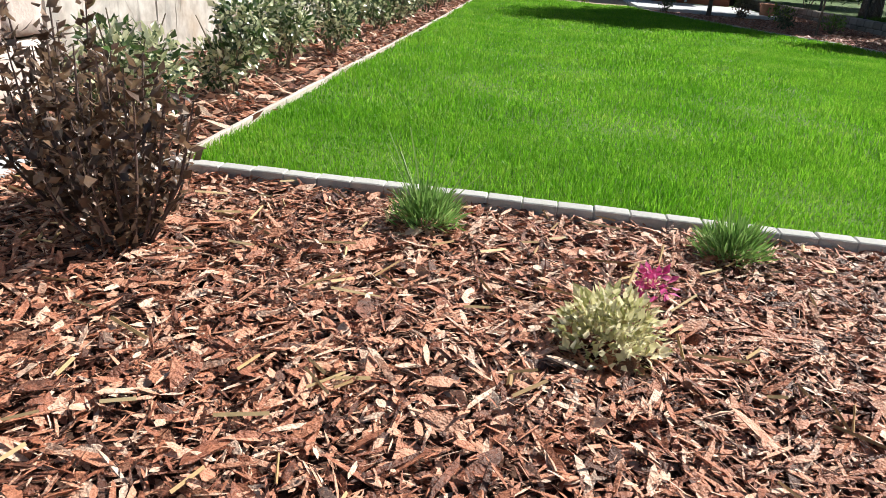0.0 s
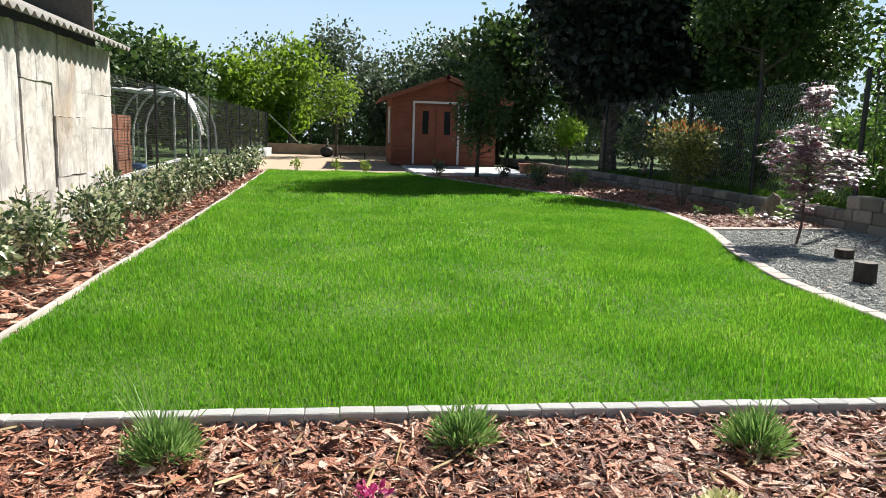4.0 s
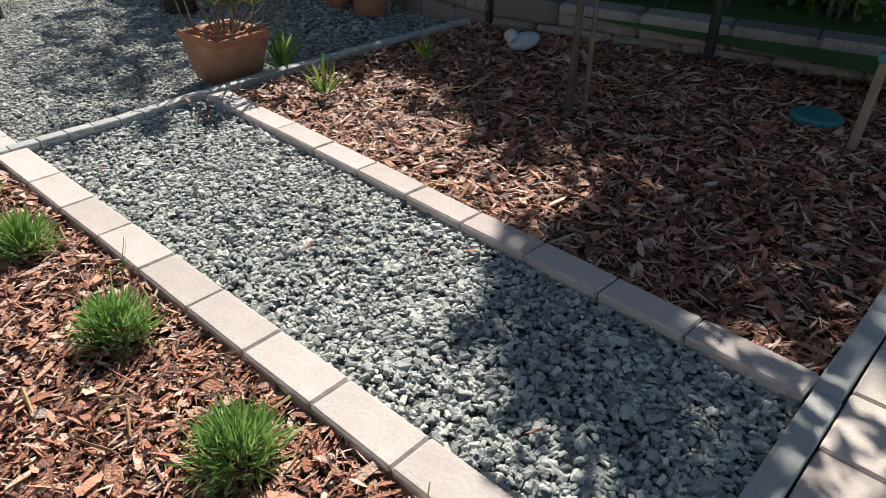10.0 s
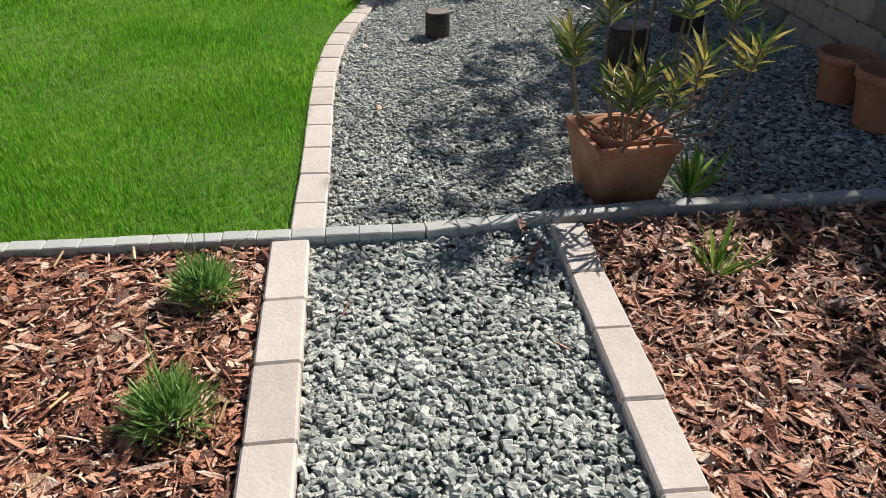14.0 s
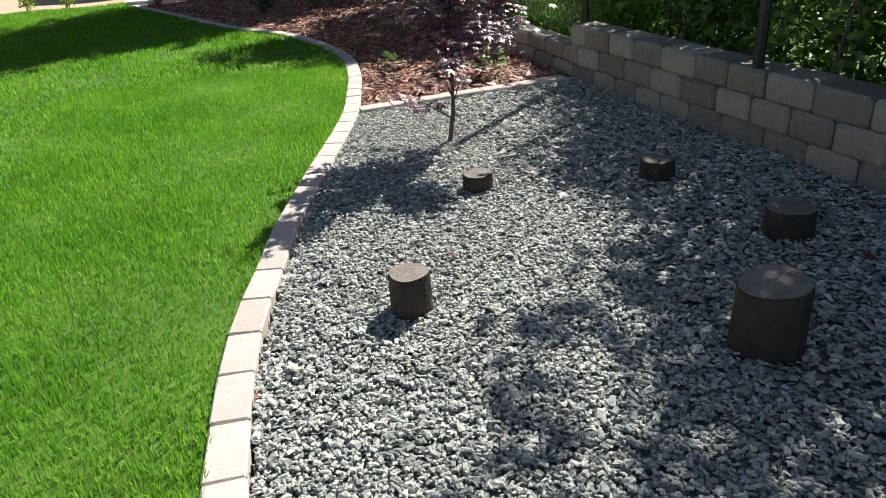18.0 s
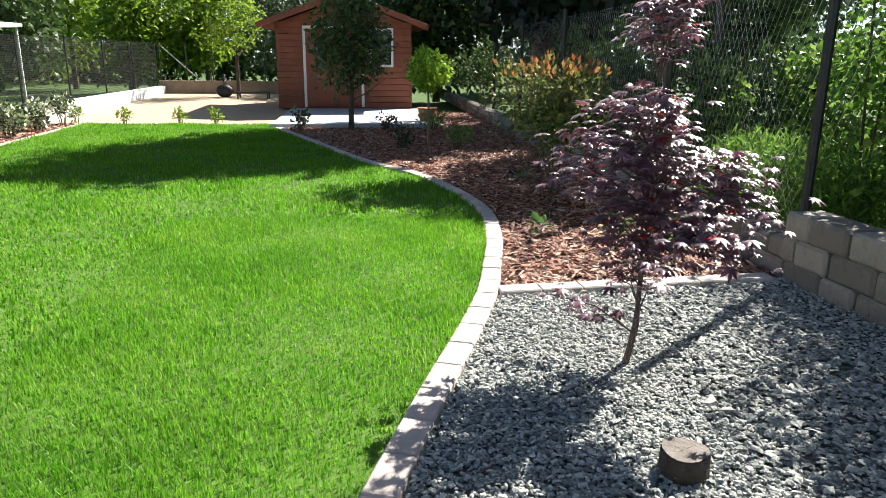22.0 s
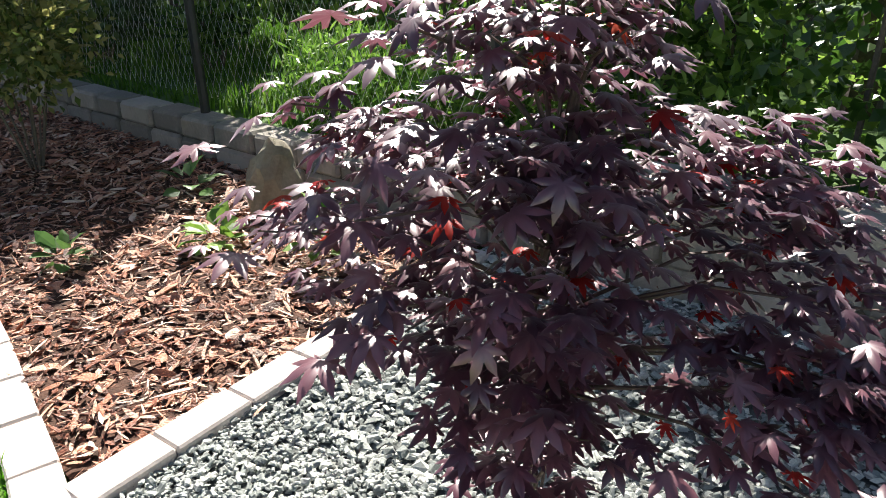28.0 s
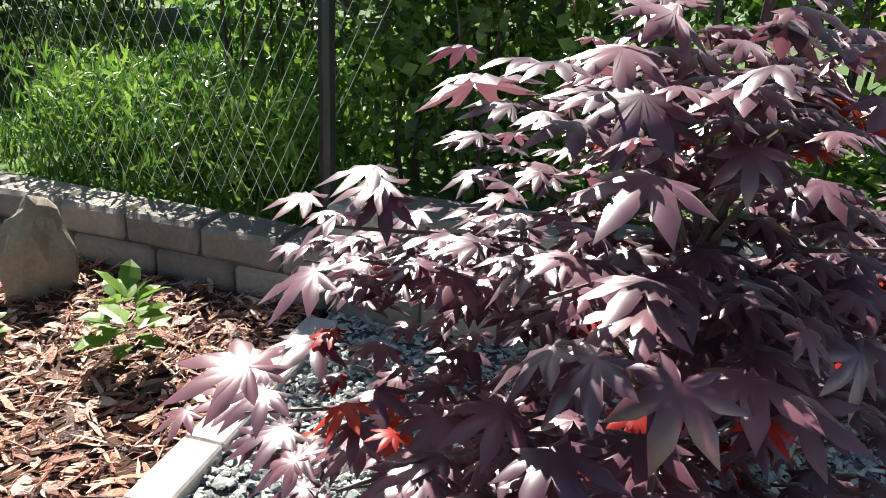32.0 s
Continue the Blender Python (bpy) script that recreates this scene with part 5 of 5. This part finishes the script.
for x, y, h, r, n in ((10.6, 16.0, 5.4, 1.7, 6000), (12.0, 4.6, 6.0, 1.8, 5200), (9.9, 7.5, 6.7, 1.3, 1700), (12.0, 19.6, 6.0, 2.0, 7000), (10.4, 1.6, 5.0, 1.5, 5000), (15.2, 12.5, 6.5, 2.6, 6000), (13.0, 21.5, 7.0, 2.8, 6500), (14.0, 4.0, 6.5, 2.8, 5000), (15.5, 9.4, 6.6, 2.4, 5500), (11.8, 22.5, 8.0, 2.4, 6000), (18.0, 28.0, 8.0, 3.6, 5000), (20.0, 14.0, 7.0, 3.4, 5000)):
    tree("tree", (x, y, 0.2), h, r, n, 0.15 if x < 12 else 0.23, M_TREE2, "leafy tree standing behind the chain link fence", 0.1, 0.22, 26)
for x, y, r, h, m in ((8.3, 12.6, 0.6, 1.3, M_HEDGE), (8.6, 15.5, 0.8, 1.7, M_TREE2), (8.0, 17.4, 0.7, 1.5, M_HEDGE), (9.3, 11.4, 0.7, 1.5, M_HEDGE), (7.9, 14.0, 0.5, 0.9, M_TREE2), (7.0, 21.6, 0.8, 1.6, M_TREE2), (9.8, 13.0, 0.8, 1.6, M_TREE2)):
    shrub("wild_shrub", (x, y, 0.18), r, h, 1500, 0.1, m, "loose leafy wild shrub behind the chain link fence", group="wild shrubs behind the fence", form=(SIMPLE_V, SIMPLE_F))
p = fill([(7.3, 8.7), (14, 8.7), (14, 19), (7.3, 19)], 420)
gv = grass(p, 0.13, 0.016, "wild_grass", M_WILDBLADE)
gv.location.z = 0.2
tagged(gv, label="uncut green grass behind the chain link fence")
# Added tree, set where its crown throws shade onto the gravel path
tree("tree", (8.36, 2.97, 0.2), 5.1, 0.52, 1700, 0.12, M_TREE2, "slender leafy tree added behind the low wall to shade the path", 0.04, 0.78, 8)
# Added to shade the east bed and darken the gaps behind the hedge
for x, y in ((9.5, -0.9), (9.5, 1.1), (9.6, 3.1), (9.4, 5.0)):
    tree("tree", (x, y, 0.2), {3.1: 5.4, 5.0: 4.9}.get(y, 4.3), 1.3 if y == 3.1 else 1.15, 8000 if y == 3.1 else 4800, 0.14, M_TREE2, "dense leafy young tree added behind the wild hedge for shade", 0.06, 0.06, 16)
for x, y, h, r in ((17.5, 11.6, 6.2, 2.3), (18.3, 15.2, 6.6, 2.4), (17.8, 18.8, 7.0, 2.4)):
    tree("tree", (x, y, 0.2), h, r, 6500, 0.25, M_TREE2, "dense leafy tree behind the neighbouring lawn", 0.09, 0.05, 22)
tree("tree", (9.6, 14.9, 0.2), 5.6, 1.75, 8000, 0.14, M_TREE2, "leafy tree with a clear trunk behind the low wall", 0.08, 0.5, 16)
# young trees in the shaded bark bed
tree("young_tree", (5.91, 0.77, EAST_Z), 2.6, 0.55, 500, 0.08, M_TREE2, "slender young tree in shaded bark mulch", 0.02, 0.55, 8)
far = tagged(new("far_hedge"), label="continuous green hedgerow in the distance", category="hedge", kind="stuff")
pts = []
for a, b2, n in (((-14, 45), (24, 45), 9000), ((24, 45), (26, -6), 8000), ((-13, 45), (-11, 9), 5000)):
    s = rng.uniform(0, 1, n)
    p = np.array(a)[None] * (1 - s[:, None]) + np.array(b2)[None] * s[:, None] + rng.normal(0, 0.7, (n, 2))
    pts.append(np.c_[p, np.abs(rng.normal(0, 1.6, n)) + 0.1 + 0.5 * np.sin(s * 60)])
pts = np.concatenate(pts)
leaves("foliage", pts, dirs(len(pts), 0.2), 0.42, M_TREE2, far)


# ---- clutter behind the mesh fence ----
def hollow_brick_stack(at, nx, nz):
    t = thing("brick_stack", at, label="stack of red hollow clay bricks behind the mesh fence", category="bricks")
    me = boxmesh("brick", (0.24, 0.3, 0.2), 0.006)
    me.materials.append(M_BRICK)
    for k in range(nz):
        for i in range(nx):
            ob = new("brick", me)
            ob.matrix_basis = pose(rng.uniform(-0.01, 0.01), i * 0.305, 0.1 + k * 0.205, 0, 0, rng.uniform(-2, 2))
            ob.parent = t
    return t


stack = hollow_brick_stack((-2.85, 9.9, -0.1), 3, 6)
dp = thing("timber_post", (-2.75, 9.2, -0.1), label="dark weathered timber post beside the outbuilding", category="post")
piece("post", (0.14, 0.16, 1.6), (0, 0, 0.8), M_TRUNK, dp, None, 0.01)
piece("brace", (0.06, 0.08, 1.4), (0.1, 0.4, 0.7), M_TRUNK, dp, pose(0, 0, 0, 22, 0, 0), 0.008)
hoop = thing("tunnel_frame", (-3.2, 14.6, -0.1), label="arched white tunnel frame with torn film", category="greenhouse")
for k in range(3):
    bm = bmesh.new()
    tube(bm, [(math.cos(a) * 0.75 - 0.1, k * 0.9, math.sin(a) * 1.0 + 0.85) for a in np.linspace(0, math.pi, 13)], [0.022] * 13, 6)
    part("hoop", bm, M_FILM, hoop)
    for s in (-0.85, 0.65):
        bm = bmesh.new()
        tube(bm, [(s, k * 0.9, 0), (s, k * 0.9, 0.86)], [0.022, 0.022], 6)
        part("leg", bm, M_FILM, hoop)
v, f = [], []
for i, a in enumerate(np.linspace(0.1, 1.5, 9)):
    for k in range(7):
        y = k * 0.13 + 0.05 * math.sin(a * 7 + k)
        v.append((math.cos(a) * 0.77 - 0.1, y, math.sin(a) * 1.02 + 0.85 - 0.25 * (k > 3) * (i < 4)))
f = [(i * 7 + k, i * 7 + k + 1, (i + 1) * 7 + k + 1, (i + 1) * 7 + k) for i in range(8) for k in range(6) if not (k > 2 and i < 2)]
link("torn_film", mesh_np("torn_film", v, f), M_FILM, hoop, True)["label"] = "torn white film"
pr = thing("pipe_rail", (-2.62, 8.9, 0.0), label="white plastic pipe lying behind the mesh fence", category="pipe")
bm = bmesh.new()
tube(bm, [(0, 0, 0.28), (0.02, 2.2, 0.36), (0, 4.2, 0.42)], [0.035, 0.035, 0.035], 8)
part("pipe", bm, M_FILM, pr)
for y in (0.3, 2.2, 4.0):
    piece("support", (0.06, 0.06, 0.5), (-0.02, y, 0.08), M_TIMBER, pr)
bp = thing("blue_barrel", (-2.85, 11.4, -0.1), label="blue plastic barrel behind the mesh fence", category="barrel")
bm = bmesh.new()
tube(bm, [(0, 0, 0), (0, 0, 0.2), (0, 0, 0.45), (0, 0, 0.52)], [0.12, 0.14, 0.14, 0.11], 14)
part("barrel", bm, M_BLUE, bp)
can = thing("white_canopy", (-4.6, 19.5, -0.1), label="white flat canopy on thin poles in the next garden", category="canopy")
piece("canopy_top", (1.6, 2.2, 0.08), (0, 0, 1.95), M_FILM, can, pose(0, 0, 0, 3, 4, 0), 0.02)
for x in (-0.7, 0.7):
    for y in (-1, 1):
        piece("pole", (0.04, 0.04, 1.95), (x, y, 0.97), M_FILM, can)

bpy.context.view_layer.update()
for ob in (stack, dp, hoop, pr, bp, can):
    ob.matrix_world = WEST @ ob.matrix_world

# ---- yard and terrace ----
orn = thing("black_ornament", (-0.35, 27.6, 0.11), label="black cast garden ornament beside the fruit tree", category="ornament")
bm = bmesh.new()
bmesh.ops.create_icosphere(bm, subdivisions=3, radius=0.22, matrix=Matrix.Translation((0, 0, 0.2)) @ Matrix.Diagonal((1.2, 0.8, 0.95, 1)))
tube(bm, [(0.02, 0, 0.3), (0.0, 0, 0.55), (0.03, 0, 0.72)], [0.13, 0.08, 0.03], 10)
part("figure", bm, M_RAIL, orn, smooth=True)
low = thing("low_rack", (0.64, 27.0, 0.1), label="low dark slatted rack standing on yellow gravel", category="rack")
for k in range(6):
    piece("slat", (1.0, 0.05, 0.025), (0, k * 0.09 - 0.22, 0.2), M_RAIL, low)
for x in (-0.45, 0.45):
    for y in (-0.2, 0.22):
        piece("leg", (0.04, 0.04, 0.2), (x, y, 0.09), M_RAIL, low)
for x, y in ((-1.0, 19.9), (0.1, 20.1), (0.9, 19.9), (-2.1, 20.2)):
    shrub("young_shrub", (x, y, 0), 0.15, 0.3, 110, 0.07, M_TREE1, "sparse young green shrub at the edge of the yard", group="young shrubs at the yard", stems=5)
tp = thing("planter_pot", (5.45, 19.6, 0.08), label="round terracotta planter on the terrace", category="flower pot")
bm = bmesh.new()
tube(bm, [(0, 0, 0), (0, 0, 0.24), (0, 0, 0.28)], [0.16, 0.2, 0.22], 16)
part("body", bm, M_TERRA, tp)

# stake fence posts behind the yard
yf = tagged(new("yard_fence"), label="thin dark wire fence with posts behind the yard", category="fence")
for k in range(7):
    bm = bmesh.new()
    tube(bm, [(-2.75 + k * 0.86, 29.4, 0.1), (-2.75 + k * 0.86, 29.4, 1.8)], [0.02, 0.02], 6)
    part("post", bm, M_RAIL, yf)
bm = bmesh.new()
tube(bm, [(-2.7, 29.4, 1.7), (-1.4, 29.4, 0.5)], [0.018, 0.018], 6)
part("brace", bm, M_WIRE, yf)

# ---- east bed ----
for x, y, h in ((5.36, 2.48, 0.24), (5.17, 1.83, 0.19), (5.98, 1.85, 0.16)):
    t = thing("iris_clump", (x, y, EAST_Z if y < 2.2 else 0), label="small clump of upright green strap leaves", category="plant", group="strap leaved clumps by the kerb")
    n = 20
    d = dirs(n, 2.8)
    d[:, 2] = np.abs(d[:, 2])
    v, f = scatter([(x * 0.5, y, z) for x, y, z in LONG_V], LONG_F, basis(d, dirs(n), h * rng.uniform(0.6, 1.25, n)), d * 0.02)
    link("foliage", mesh_np("foliage", v, f), M_HOSTA, t)
bird = thing("stone_ornament", (6.62, 1.6, EAST_Z + 0.06), label="pale stone garden ornament lying on bark mulch", category="ornament")
bm = bmesh.new()
bmesh.ops.create_icosphere(bm, subdivisions=3, radius=0.1, matrix=Matrix.Diagonal((1.5, 0.65, 0.55, 1)))
bmesh.ops.create_icosphere(bm, subdivisions=2, radius=0.045, matrix=Matrix.Translation((-0.14, 0, 0.06)))
part("figure", bm, M_CONCRETE, bird, smooth=True)
tap = thing("garden_tap", (6.5, -0.45, EAST_Z), label="leaning post with a teal hose tap in the bark bed", category="tap")
piece("post", (0.04, 0.04, 0.42), (0, 0, 0.2), M_TIMBER, tap, pose(0, 0, 0, 0, 12, 0))
piece("tap", (0.14, 0.04, 0.04), (0.03, 0, 0.43), M_TEAL, tap)
disc = thing("teal_cover", (6.72, -0.2, EAST_Z), label="teal round plastic cover lying on bark mulch", category="cover")
bm = bmesh.new()
tube(bm, [(0, 0, 0.0), (0, 0, 0.025), (0, 0, 0.035)], [0.13, 0.13, 0.11], 24)
part("cover", bm, M_TEAL, disc)
st = thing("support_stake", (5.97, 0.71, EAST_Z - 0.05), label="thin leaning wooden stake beside the young tree", category="stake")
bm = bmesh.new()
tube(bm, [(0, 0, 0), (0.05, 0.05, 1.9)], [0.014, 0.012], 6)
part("stake", bm, M_TWIG, st)

# pale straws and single sticks on the bark
straw = tagged(new("straw"), label="pale dry straws and splinters on the bark mulch", category="straw", kind="stuff")
p = np.concatenate([fill(FRONT_BED, 26), fill(EAST_BED, 14)])
n = len(p)
a = rng.uniform(0, 2 * np.pi, n)
ln = rng.uniform(0.04, 0.13, n)
v, f = scatter([(-0.5, -0.5, 0), (0.5, -0.5, 0), (0.5, 0.5, 0), (-0.5, 0.5, 0), (0, -0.5, 1), (0, 0.5, 1)], [(0, 4, 5, 3), (4, 1, 2, 5)], basis(np.stack([np.cos(a), np.sin(a), rng.normal(0, 0.12, n)], 1), np.tile([0.0, 0, 1], (n, 1)), np.stack([rng.uniform(0.004, 0.012, n), ln, np.full(n, 0.005)], 1)), np.c_[p, rng.uniform(0.012, 0.022, n) + np.where(p[:, 0] > 4.7, EAST_Z, RISE)])
link("splinter", mesh_np("splinter", v, f), M_DRY, straw)["kind"] = "stuff"

# ---- terrace pavers ----
pv = tagged(new("terrace_paving"), label="beige concrete pavers in staggered rows", category="paving", kind="structure")
bm = bmesh.new()
box(bm, (0.3, 0.2, 0.08), bevel=0.006)
pm = bpy.data.meshes.new("paver")
bm.to_mesh(pm), bm.free()
pm.materials.append(M_PAVER)
for r in range(5):
    x = 2.2 + rng.uniform(0, 0.2)
    while x < 8.3:
        w = rng.choice([0.2, 0.26, 0.32])
        ob = new("paver", pm)
        ob.matrix_basis = pose(x + w / 2, -0.97 - 0.2 * (r + 0.5), RISE - 0.03 + rng.uniform(-0.002, 0.002)) @ Matrix.Diagonal(((w - 0.008) / 0.3, 0.96, 1, 1))
        ob.parent = pv
        x += w
